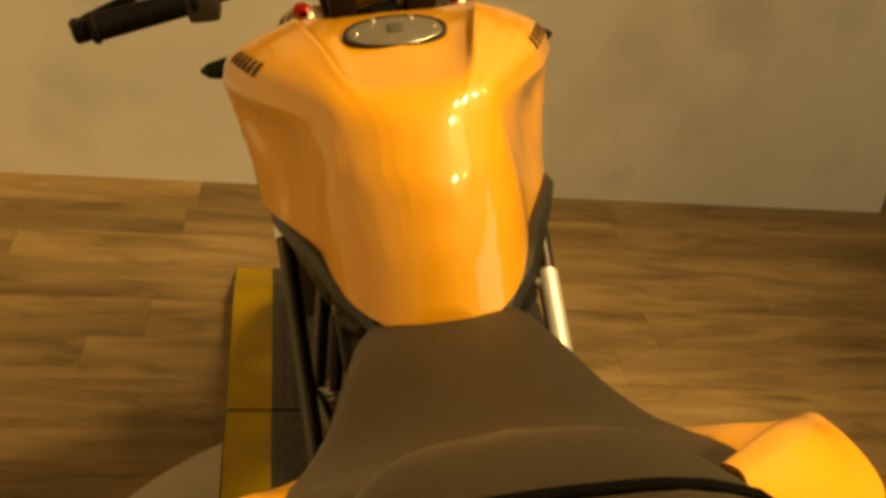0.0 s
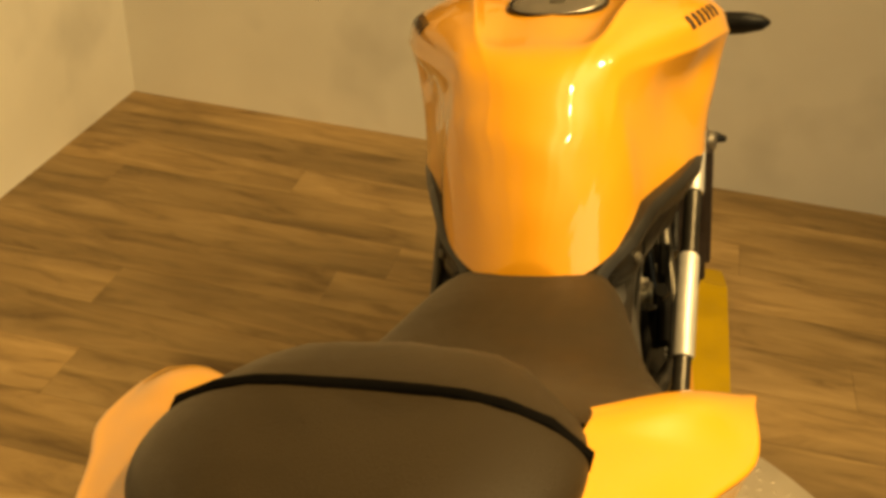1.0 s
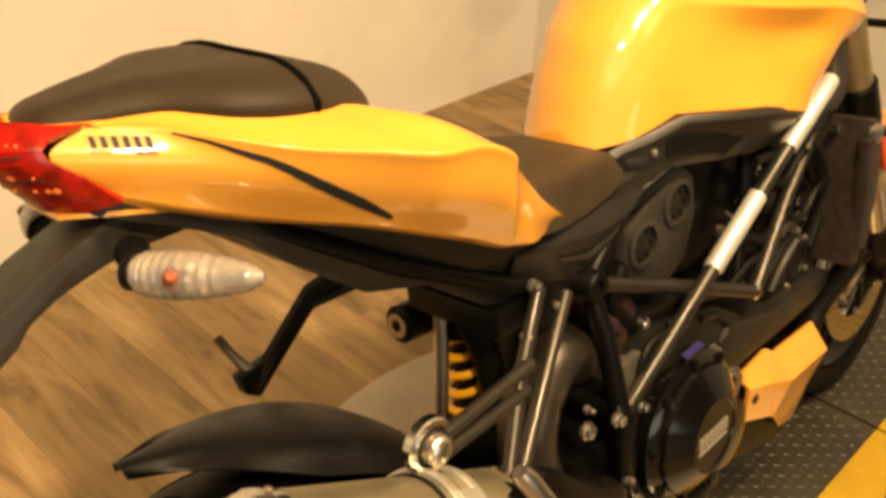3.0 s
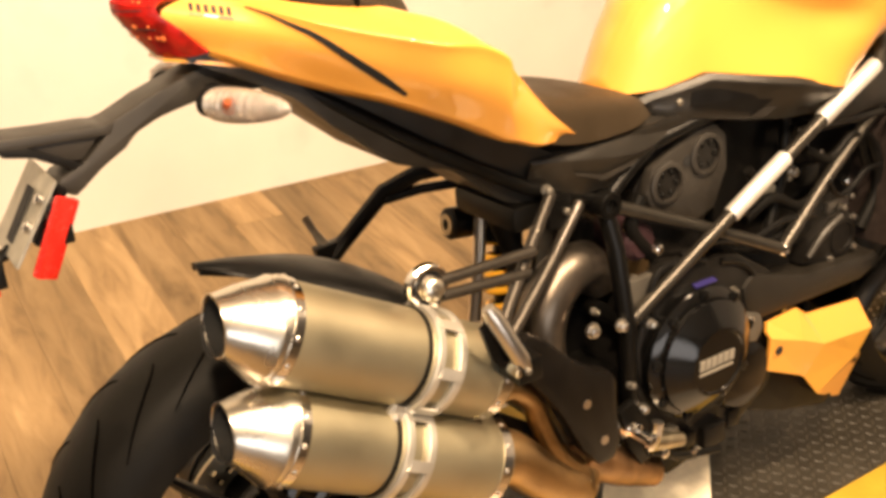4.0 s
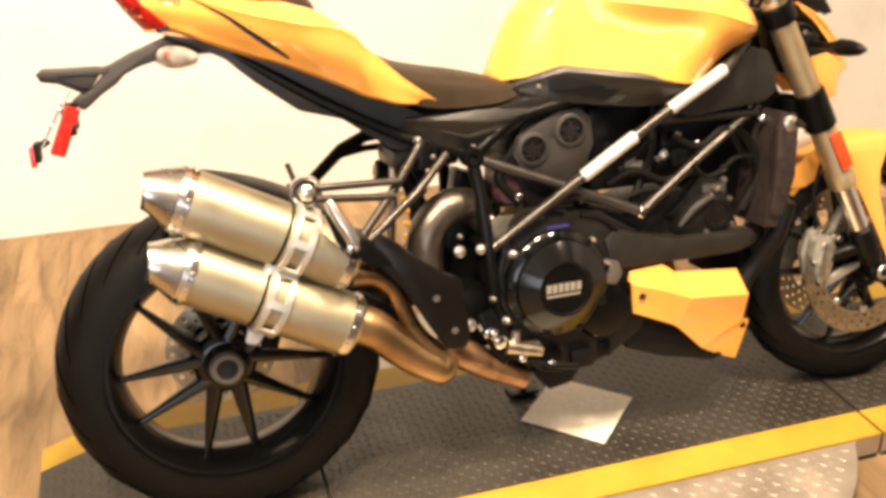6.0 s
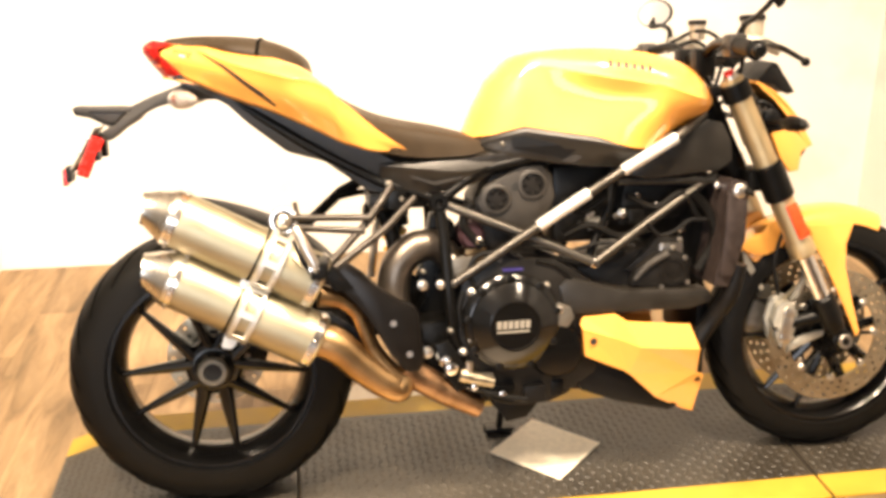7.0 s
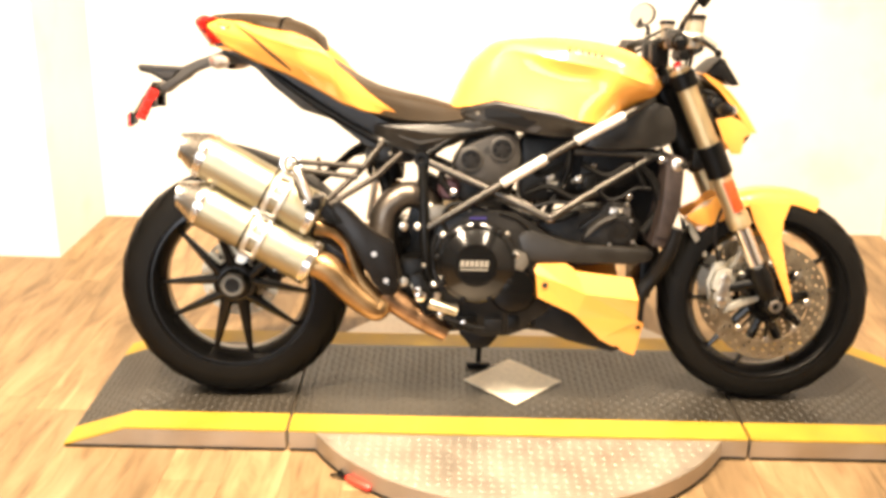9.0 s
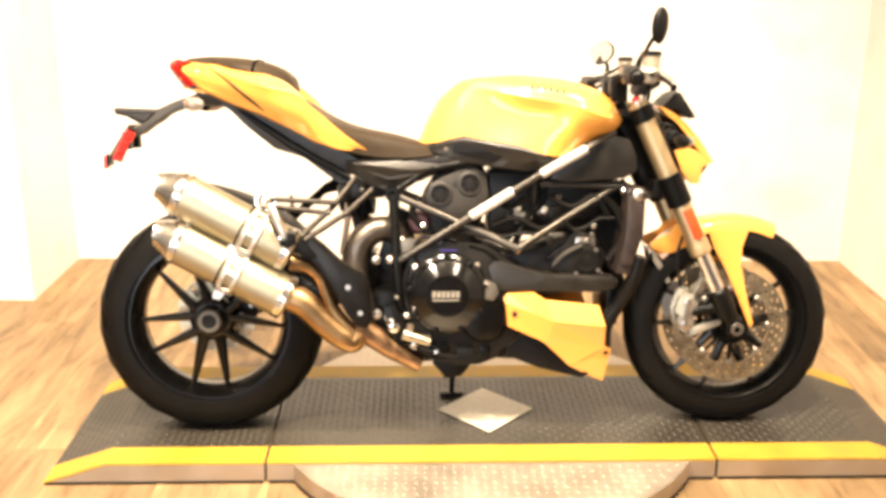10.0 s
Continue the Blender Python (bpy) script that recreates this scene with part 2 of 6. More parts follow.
def box_into(bm, lo, hi, bevel=0.0):
    r = bmesh.ops.create_cube(bm, size=1)
    c = [(a + b) / 2 for a, b in zip(lo, hi)]
    s = [b - a for a, b in zip(lo, hi)]
    for v in r["verts"]:
        v.co = Vector((c[k] + v.co[k] * s[k] for k in range(3)))
    if bevel:
        es = {e for v in r["verts"] for e in v.link_edges}
        bmesh.ops.bevel(bm, geom=list(es), offset=bevel, segments=2, affect="EDGES", profile=0.6)
    return bm


def box(lo, hi, bevel=0.0):
    return box_into(bmesh.new(), lo, hi, bevel)


def crom(p, n):
    """A smooth curve through p, n steps a span."""
    p = [Vector(q) for q in p]
    out = []
    h = [max((p[i + 1] - p[i]).length, 1e-6) for i in range(len(p) - 1)]
    tan = []
    for i in range(len(p)):
        if i == 0 or i == len(p) - 1:
            j = min(i, len(h) - 1)
            tan.append((p[j + 1] - p[j]) / h[j])
        else:
            u, v = (p[i] - p[i - 1]) / h[i - 1], (p[i + 1] - p[i]) / h[i]
            tan.append((u * h[i] + v * h[i - 1]) / (h[i] + h[i - 1]))
    for i in range(len(p) - 1):
        for k in range(n):
            t = k / n
            out.append(p[i] * (2 * t ** 3 - 3 * t * t + 1) + tan[i] * h[i] * (t ** 3 - 2 * t * t + t) + p[i + 1] * (3 * t * t - 2 * t ** 3) + tan[i + 1] * h[i] * (t ** 3 - t * t))
    out.append(p[-1])
    return out


def skin(bm, rings, closed=True, caps=True):
    vs = [[bm.verts.new(q) for q in r] for r in rings]
    n = len(vs[0])
    for a, b in zip(vs, vs[1:]):
        for i in range(n if closed else n - 1):
            j = (i + 1) % n
            bm.faces.new((a[i], a[j], b[j], b[i]))
    if caps and closed:
        bm.faces.new(vs[0][::-1])
        bm.faces.new(vs[-1])
    return bm


def tube_into(bm, path, r, n=12, smooth=0, flat=1.0):
    """A round bar along path; r a number or one for each point."""
    if smooth:
        rr = r if isinstance(r, (list, tuple)) else [r] * len(path)
        full = crom(path, smooth)
        k = len(full) - 1
        r = [rr[min(int(i / k * (len(rr) - 1)), len(rr) - 2)] * (1 - (i / k * (len(rr) - 1)) % 1 if i < k else 0)
             + rr[min(int(i / k * (len(rr) - 1)) + 1, len(rr) - 1)] * ((i / k * (len(rr) - 1)) % 1 if i < k else 1) for i in range(k + 1)]
        path = full
    path = [Vector(p) for p in path]
    rings, side = [], None
    for i, p in enumerate(path):
        d = (path[min(i + 1, len(path) - 1)] - path[max(i - 1, 0)]).normalized()
        if side is None:
            side = d.orthogonal().normalized() if abs(d.z) > 0.95 else d.cross(Vector((0, 0, 1))).normalized()
        side = (side - d * side.dot(d)).normalized()
        up = d.cross(side)
        q = r[i] if isinstance(r, (list, tuple)) else r
        rings.append([p + (side * math.cos(a) + up * math.sin(a) * flat) * q for a in (2 * math.pi * k / n for k in range(n))])
    return skin(bm, rings)


def tube(path, r, n=12, smooth=0, flat=1.0):
    return tube_into(bmesh.new(), path, r, n, smooth, flat)


def lathe_into(bm, base, axis, profile, n=32, caps=True):
    """profile: (distance along axis, radius)."""
    base, axis = Vector(base), Vector(axis).normalized()
    u = axis.orthogonal().normalized()
    w = axis.cross(u)
    rings = [[base + axis * h + (u * math.cos(a) + w * math.sin(a)) * r for a in (2 * math.pi * k / n for k in range(n))] for h, r in profile]
    return skin(bm, rings, True, caps)


def lathe(base, axis, profile, n=32, caps=True):
    return lathe_into(bmesh.new(), base, axis, profile, n, caps)


def ring(base, axis, profile, n=32):
    """A closed turned ring: the profile is a loop of (along, radius)."""
    return lathe(base, axis, list(profile) + [profile[0]], n, caps=False)


def slab(outline, y0, y1, bevel=0.004, bulge=None, cuts=0):
    """A plate: outline in x, z; from y0 to y1, its edges rounded."""
    bm = bmesh.new()
    a = [bm.verts.new((x, y0, z)) for x, z in outline]
    b = [bm.verts.new((x, y1, z)) for x, z in outline]
    n = len(a)
    bm.faces.new(a)
    bm.faces.new(b[::-1])
    for i in range(n):
        bm.faces.new((a[i], b[i], b[(i + 1) % n], a[(i + 1) % n]))
    bmesh.ops.recalc_face_normals(bm, faces=bm.faces)
    if bevel:
        bmesh.ops.bevel(bm, geom=bm.edges[:], offset=bevel, segments=2, affect="EDGES", profile=0.6, clamp_overlap=True)
    if bulge:
        for v in bm.verts:
            v.co.y += bulge(v.co.x, v.co.z)
    return bm


def half_loft(stations, steps=4, across=3, thick=0.0):
    """A body that is alike on both sides: each station holds half a section from the middle of its top to its lower edge."""
    cols = [crom(s, across) for s in stations]
    rows = [crom(col, steps) for col in zip(*cols)]
    grid = [list(r) for r in zip(*rows)]
    bm = bmesh.new()
    full = []
    for g in grid:
        left = [Vector((q.x, -q.y, q.z)) for q in g[:0:-1]]
        full.append(left + [Vector((q.x, q.y, q.z)) for q in g])
    return skin(bm, full, True, True)


def sheet(rows, steps=3, across=3, thick=0.003):
    """A curved sheet through rows of points, with thickness."""
    cols = [crom(s, across) for s in rows]
    fine = [crom(c, steps) for c in zip(*cols)]
    grid = [list(r) for r in zip(*fine)]
    nu, nv = len(grid), len(grid[0])
    back = []
    for i in range(nu):
        row = []
        for j in range(nv):
            du = grid[min(i + 1, nu - 1)][j] - grid[max(i - 1, 0)][j]
            dv = grid[i][min(j + 1, nv - 1)] - grid[i][max(j - 1, 0)]
            nrm = du.cross(dv)
            row.append(grid[i][j] + (nrm.normalized() if nrm.length > 1e-9 else Vector()) * thick)
        back.append(row)
    bm = bmesh.new()
    a = [[bm.verts.new(q) for q in r] for r in grid]
    b = [[bm.verts.new(q) for q in r] for r in back]
    for i in range(nu - 1):
        for j in range(nv - 1):
            bm.faces.new((a[i][j], a[i][j + 1], a[i + 1][j + 1], a[i + 1][j]))
            bm.faces.new((b[i][j], b[i + 1][j], b[i + 1][j + 1], b[i][j + 1]))
    for i in range(nu - 1):
        for j in (0, nv - 1):
            bm.faces.new((a[i][j], a[i + 1][j], b[i + 1][j], b[i][j]))
    for j in range(nv - 1):
        for i in (0, nu - 1):
            bm.faces.new((a[i][j], a[i][j + 1], b[i][j + 1], b[i][j]))
    return bm


def prism(points, normal, depth, bevel=0.0):
    """A flat piece through coplanar points, thickened along normal."""
    bm = bmesh.new()
    d = Vector(normal).normalized() * depth
    a = [bm.verts.new(p) for p in points]
    b = [bm.verts.new(Vector(p) + d) for p in points]
    n = len(a)
    bm.faces.new(a[::-1])
    bm.faces.new(b)
    for i in range(n):
        bm.faces.new((a[i], a[(i + 1) % n], b[(i + 1) % n], b[i]))
    if bevel:
        bmesh.ops.bevel(bm, geom=bm.edges[:], offset=bevel, segments=2, affect="EDGES")
    return bm


from mathutils.bvhtree import BVHTree


def surface(ob):
    bm = bmesh.new()
    bm.from_mesh(ob.data)
    tree = BVHTree.FromBMesh(bm)
    bm.free()
    return tree


# ---- room ----
def wall(name, lo, hi, paint=None, label="cream painted plaster wall, plain and smooth"):
    return tagged(part(name, box(lo, hi), paint or WALL_PAINT, None, smooth=False), label, "wall", kind="structure")


wall("wall_back", (-0.955, ROOM_Y1, 0), (2.475, ROOM_Y1 + 0.12, ROOM_H))
wall("wall_front_side", (2.475, -1.605, 0), (2.6, ROOM_Y1 + 0.12, ROOM_H))
wall("wall_return", (2.6, -1.605, 0), (ROOM_X1, -1.485, ROOM_H))
wall("wall_jog", (-1.075, 1.14, 0), (-0.955, ROOM_Y1 + 0.12, ROOM_H))
wall("wall_rear_side", (ROOM_X0, 1.14, 0), (-1.075, 1.26, ROOM_H))
# walls out of view, kept dark so that less light bounces back
wall("wall_west", (ROOM_X0 - 0.12, ROOM_Y0, 0), (ROOM_X0, 1.26, ROOM_H), UNSEEN_WALL_PAINT, "unseen plaster wall, dark taupe chosen to cut bounced light")
wall("wall_east", (ROOM_X1, ROOM_Y0, 0), (ROOM_X1 + 0.12, -1.485, ROOM_H), UNSEEN_WALL_PAINT, "unseen plaster wall, dark taupe chosen to cut bounced light")
wx0, wx1, wz0, wz1 = -3.6, 0.6, 0.6, 2.5
bm = box((ROOM_X0, ROOM_Y0 - 0.12, 0), (wx0, ROOM_Y0, ROOM_H))
box_into(bm, (wx1, ROOM_Y0 - 0.12, 0), (ROOM_X1, ROOM_Y0, ROOM_H))
box_into(bm, (wx0, ROOM_Y0 - 0.12, 0), (wx1, ROOM_Y0, wz0))
box_into(bm, (wx0, ROOM_Y0 - 0.12, wz1), (wx1, ROOM_Y0, ROOM_H))
tagged(part("wall_south", bm, UNSEEN_WALL_PAINT, None, smooth=False), "unseen wall, dark taupe chosen to cut bounced light, with an added window opening", "wall", kind="structure")
# unseen window and glowing panel, added to go with the fill lamp
win = thing("added_window", "added unseen window with a white frame", "window", kind="structure")
bm = box((wx0, ROOM_Y0 - 0.09, wz0), (wx0 + 0.06, ROOM_Y0 - 0.03, wz1))
box_into(bm, (wx1 - 0.06, ROOM_Y0 - 0.09, wz0), (wx1, ROOM_Y0 - 0.03, wz1))
box_into(bm, (wx0 + 0.06, ROOM_Y0 - 0.09, wz0), (wx1 - 0.06, ROOM_Y0 - 0.03, wz0 + 0.06))
box_into(bm, (wx0 + 0.06, ROOM_Y0 - 0.09, wz1 - 0.06), (wx1 - 0.06, ROOM_Y0 - 0.03, wz1))
part("window_frame", bm, STRIPE_WHITE, win, smooth=False)
tagged(part("backdrop", box((wx0 - 1, ROOM_Y0 - 0.9, 0), (wx1 + 1, ROOM_Y0 - 0.88, 3)), BACKDROP_GLOW, None, smooth=False), "unseen pale glowing panel added behind the window", "backdrop", kind="structure")
tagged(part("ceiling", box((ROOM_X0 - 0.12, ROOM_Y0 - 0.12, ROOM_H), (ROOM_X1 + 0.12, ROOM_Y1 + 0.12, ROOM_H + 0.1)), CEILING_PAINT, None, smooth=False), "plain white painted ceiling", "ceiling", kind="structure")
for lx, ly, aim, watts in LAMPS:
    can = thing("ceiling_spotlight", "round white ceiling spotlight, lit warm", "lamp", "ceiling spotlights", m=pose(lx, ly, ROOM_H))
    part("housing", ring((0, 0, -0.06), (0, 0, 1), [(0, 0.072), (0, 0.085), (0.06, 0.085), (0.06, 0.072)], 24), STRIPE_WHITE, can)
    part("bulb", lathe((0, 0, -0.03), (0, 0, 1), [(0, 0.04), (0.02, 0.055), (0.03, 0.055)], 20), LAMP_GLOW, can)

floor = tagged(part("floor", box((ROOM_X0 - 0.1, ROOM_Y0 - 0.1, -0.1), (ROOM_X1 + 0.1, ROOM_Y1 + 0.1, -0.004)), DARK_HOLE, None, smooth=False), "brown wood-look plank floor with weathered grain", "floor", kind="structure")

# ---- display platform ----
PX0, PX1, PY0, PY1, PZ = 0.184, 1.405, -0.227, 0.390, 0.06
DECK_TURN = pose(0.795, 0.07, 0, 0, 0, 1.1) @ pose(-0.795, -0.07, 0)
RAMP_R, FLAT_R, FLAT_F, RAMP_F = -0.41, -0.245, 1.86, 2.013
BAND = 0.088


def lug(bm, x, y, z, long, wide, high, turn, slope=0.0):
    ca, sa = math.cos(turn), math.sin(turn)
    base = [(-long, 0), (0, -wide), (long, 0), (0, wide)]
    a = [bm.verts.new((x + u * ca - v * sa, y + u * sa + v * ca, z + slope * (u * ca - v * sa))) for u, v in base]
    b = [bm.verts.new((x + (u * ca - v * sa) * 0.55, y + (u * sa + v * ca) * 0.55, z + high + slope * 0.55 * (u * ca - v * sa))) for u, v in base]
    bm.faces.new(b)
    for k in range(4):
        bm.faces.new((a[k], a[(k + 1) % 4], b[(k + 1) % 4], b[k]))


def tread(name, parent, x0, x1, y0, y1, zfun, material, keep=lambda x, y: True, pitch=0.020, high=0.0022):
    bm = bmesh.new()
    i = 0
    nx, ny = int((x1 - x0) / pitch), int((y1 - y0) / pitch)
    for i in range(nx):
        for j in range(ny):
            x, y = x0 + (i + 0.5) * pitch, y0 + (j + 0.5) * pitch
            if keep(x, y):
                z, sl = zfun(x)
                lug(bm, x, y, z, 0.0100, 0.0040, high, radians(45 if (i + j) % 2 else -45), sl)
    ob = part(name, bm, material, parent, smooth=False)
    ob["kind"] = "stuff"
    return ob


def deck_section(name, label, outline, category="platform"):
    """A box whose outline in x, z is given, between the two long edges; yellow bands along both edges."""
    ob = thing(name, label, category, m=DECK_TURN)
    part("deck", slab(outline, PY0, PY1, 0.0015), DECK_METAL, ob, "bare metal sides", smooth=False)
    return ob


def top_strip(name, parent, knots, y0, y1, material, lift=0.002, label=""):
    """A thin layer on the deck along its top line of (x, z)."""
    rings = [[(x, y0, z - 0.004), (x, y1, z - 0.004), (x, y1, z + lift), (x, y0, z + lift)] for x, z in knots]
    return part(name, skin(bmesh.new(), rings), material, parent, label, smooth=False)


sections = [
    ("platform_centre", "black tread-plate platform section with yellow painted edges", [(PX0 + 0.004, 0.004), (PX1 - 0.004, 0.004), (PX1 - 0.004, PZ - 0.002), (PX0 + 0.004, PZ - 0.002)], [(PX0 + 0.004, PZ), (PX1 - 0.004, PZ)]),
    ("platform_ramp", "black tread-plate end ramp with yellow painted edges", [(RAMP_R, 0.001), (PX0 - 0.004, 0.001), (PX0 - 0.004, PZ - 0.002), (FLAT_R, PZ - 0.002), (RAMP_R, 0.005)], [(RAMP_R, 0.006), (FLAT_R, PZ), (PX0 - 0.004, PZ)]),
    ("platform_ramp", "black tread-plate end ramp with yellow painted edges", [(PX1 + 0.004, 0.001), (RAMP_F, 0.001), (RAMP_F, 0.005), (FLAT_F, PZ - 0.002), (PX1 + 0.004, PZ - 0.002)], [(PX1 + 0.004, PZ), (FLAT_F, PZ), (RAMP_F, 0.006)]),
]


def deck_z(x):
    if x < FLAT_R:
        s = (PZ - 0.006) / (FLAT_R - RAMP_R)
        return PZ + 0.002 + (x - FLAT_R) * s, s
    if x > FLAT_F:
        s = -(PZ - 0.006) / (RAMP_F - FLAT_F)
        return PZ + 0.002 + (x - FLAT_F) * s, s
    return PZ + 0.002, 0.0


for name, label, outline, knots in sections:
    sec = deck_section(name, label, outline)
    # thin black strip along the foot of both long sides
    for y0, y1 in ((PY0 - 0.002, PY0 + 0.02), (PY1 - 0.02, PY1 + 0.002)):
        part("base_strip", box((outline[0][0] + 0.003, y0, 0.0), (outline[1][0] - 0.003, y1, 0.0075)), RUBBER, sec, "thin black strip along the base", smooth=False)
    top_strip("tread_plate", sec, knots, PY0 + BAND, PY1 - BAND, DECK_BLACK, 0.002, "black tread plate")
    top_strip("edge_band", sec, knots, PY0, PY0 + BAND, DECK_YELLOW, 0.002, "yellow painted band")
    top_strip("edge_band", sec, knots, PY1 - BAND, PY1, DECK_YELLOW, 0.002, "yellow painted band")
    tread("tread_pattern", sec, knots[0][0] + 0.004, knots[-1][0] - 0.004, PY0 + BAND + 0.004, PY1 - BAND - 0.004, deck_z, DECK_LUG, high=0.0014)

TCX, TCY, TR = 0.795, 0.070, 0.612
for sy, edge in ((-1, PY0), (1, PY1)):
    wing = thing("turntable_wing", "bare tread-metal segment of a round turntable", "turntable", m=DECK_TURN)
    half = math.acos(abs(edge - TCY) / TR)
    arc = [(TCX + TR * math.sin(a), TCY + sy * TR * math.cos(a)) for a in (half * (-1 + 2 * k / 40) for k in range(41))]
    pts = [(x, y if sy * (y - edge) > 0.003 else edge + sy * 0.003, 0.004) for x, y in arc]
    part("plate", prism(pts, (0, 0, 1), PZ - 0.006), DECK_METAL, wing, smooth=False)
    # thin black strip along the foot of the round edge
    rim_in, rim_out = [(x, y, 0.0) for x, y in arc], [(TCX + (x - TCX) * 1.004, TCY + (y - TCY) * 1.004, 0.0) for x, y in arc]
    part("base_strip", skin(bmesh.new(), [[a, b, (b[0], b[1], 0.0075), (a[0], a[1], 0.0075)] for a, b in zip(rim_in, rim_out)]), RUBBER, wing, "thin black strip along the base", smooth=False)
    tread("tread_pattern", wing, TCX - TR, TCX + TR, min(edge, edge + sy * 0.4), max(edge, edge + sy * 0.4), lambda x: (PZ - 0.002, 0.0), DECK_METAL,
          lambda x, y: (x - TCX) ** 2 + (y - TCY) ** 2 < (TR - 0.02) ** 2 and sy * (y - edge) > 0.015, 0.026, 0.0009)

card = thing("diamond_card", "cream square card laid cornerwise on the platform", "card", m=pose(0.795, 0.071, PZ + 0.0055, 0, 0, 46.5))
part("sheet", box((-0.1, -0.1, -0.001), (0.1, 0.1, 0.001)), CARD, card, smooth=False)

ramp_pin = thing("locking_pin", "red plastic handled locking pin beside the turntable", "pin", m=pose(0.36, -0.372, 0.012, 0, 0, -37))
part("grip", tube([(0.005, 0, 0), (0.02, 0, 0), (0.075, 0, 0), (0.085, 0, 0)], [0.007, 0.010, 0.010, 0.006], 12), RED_PLASTIC, ramp_pin)
part("prong", tube([(0.006, 0, 0), (-0.02, 0.004, 0.002), (-0.03, 0.02, 0.004)], 0.004, 8), BLACK_METAL, ramp_pin)
part("prong", tube([(0.006, 0, 0), (-0.022, -0.006, 0), (-0.04, -0.012, -0.004)], 0.004, 8), BLACK_METAL, ramp_pin)

# ---- motorcycle ----
bike = thing("motorcycle", "yellow naked sports motorcycle with black frame, leaning on its side stand", "motorcycle", m=pose(0, -0.002, PZ + 0.004, 0, 0, 1.5) @ pose(0, 0, 0, -10))
RA, FA = Vector((0.0135, 0, 0.308)), Vector((1.484, 0, 0.286))
SIDES = ((-1, "right"), (1, "left"))


def bar(p, q, r0, r1, flat=0.55, n=10):
    p, q = Vector(p), Vector(q)
    return tube([p, p.lerp(q, 0.33), p.lerp(q, 0.66), q], [r0, r0 * 0.7 + r1 * 0.3, r0 * 0.35 + r1 * 0.65, r1], n, 0, flat)


def perforated_disc(centre, y, r0, r1, thick=0.005, n=72, rows=5):
    bm = bmesh.new()
    grid = [[bm.verts.new((centre.x + math.cos(2 * math.pi * k / n) * (r0 + (r1 - r0) * j / rows), y, centre.z + math.sin(2 * math.pi * k / n) * (r0 + (r1 - r0) * j / rows))) for k in range(n)] for j in range(rows + 1)]
    for j in range(rows):
        for k in range(n):
            if j % 2 and (k + j // 2) % 3 == 0 and j < rows - 1:
                continue
            bm.faces.new((grid[j][k], grid[j][(k + 1) % n], grid[j + 1][(k + 1) % n], grid[j + 1][k]))
    bmesh.ops.recalc_face_normals(bm, faces=bm.faces)
    bmesh.ops.solidify(bm, geom=bm.faces[:], thickness=thick)
    return bm


def wheel(name, c, tyre_r, half, rim_r, start, label):
    """Ten-spoke wheel; its axle lies along y."""
    w = half * 0.78
    rim = part(name, ring(c, (0, 1, 0), [(-w, rim_r + 0.012), (-w, rim_r - 0.004), (-w * 0.8, rim_r - 0.012), (-w * 0.3, rim_r - 0.028), (w * 0.3, rim_r - 0.028), (w * 0.8, rim_r - 0.012), (w, rim_r - 0.004), (w, rim_r + 0.012), (w * 0.85, rim_r + 0.012), (-w * 0.85, rim_r + 0.012)], 72), BLACK_GLOSS, bike, label)
    prof = []
    deep = tyre_r - rim_r
    for k in range(19):
        a = math.pi * (k / 18)
        prof.append((-half * math.cos(a) * (1.0 if 3 < k < 15 else 0.97), rim_r + 0.006 + (deep - 0.006) * (max(0.0, math.sin(a)) ** 0.72)))
    part("tyre", ring(c, (0, 1, 0), prof, 96), RUBBER, rim, "black road tyre", angle=60)
    for k in range(22):
        for side in (-1, 1):
            pts = []
            for j in range(7):
                u = math.pi * (0.5 + side * (0.05 + 0.27 * j / 6))
                a = 2 * math.pi * (k + (0.5 if side > 0 else 0)) / 22 + 0.34 * (j / 6) ** 1.4
                h, r = -half * math.cos(u), rim_r + 0.006 + (deep - 0.006) * math.sin(u) ** 0.72
                pts.append((c.x + math.cos(a) * r, c.y + h, c.z + math.sin(a) * r))
            part("tread_groove", tube(pts, [0.0010, 0.0018, 0.0022, 0.0022, 0.0020, 0.0016, 0.0008], 5), GROOVE, rim)
    for k in range(10):
        a = radians(start + 36 * k + (4 if k % 2 else -4))
        b = radians(start + 36 * k + (-9 if k % 2 else 9))
        p0 = c + Vector((math.cos(b) * 0.045, -0.025, math.sin(b) * 0.045))
        p1 = c + Vector((math.cos(a) * (rim_r - 0.02), -w * 0.35, math.sin(a) * (rim_r - 0.02)))
        part("spoke", bar(p0, p1, 0.021, 0.0075, 0.8), BLACK_GLOSS, rim)
    return rim


rear = wheel("rear_wheel", RA, 0.316, 0.093, 0.222, 141, "black ten-spoke alloy wheel")
part("hub_star", lathe(RA - Vector((0, 0.046, 0)), (0, 1, 0), [(0, 0.044), (0.004, 0.054), (0.012, 0.062), (0.03, 0.066), (0.05, 0.066)], 40), BLACK_GLOSS, rear)
part("hub", lathe(RA - Vector((0, 0.068, 0)), (0, 1, 0), [(0, 0.034), (0.003, 0.038), (0.010, 0.040), (0.02, 0.043), (0.05, 0.050), (0.13, 0.06)], 32), BLACK_METAL, rear)
part("axle_nut", ring(RA - Vector((0, 0.078, 0)), (0, 1, 0), [(0, 0.021), (0, 0.029), (0.003, 0.033), (0.008, 0.035), (0.016, 0.035), (0.016, 0.021)], 24), HUB_GREY, rear, "dull grey axle nut")
part("axle_bore", lathe(RA - Vector((0, 0.072, 0)), (0, 1, 0), [(0, 0.0205), (0.006, 0.0205)], 20), DARK_HOLE, rear)
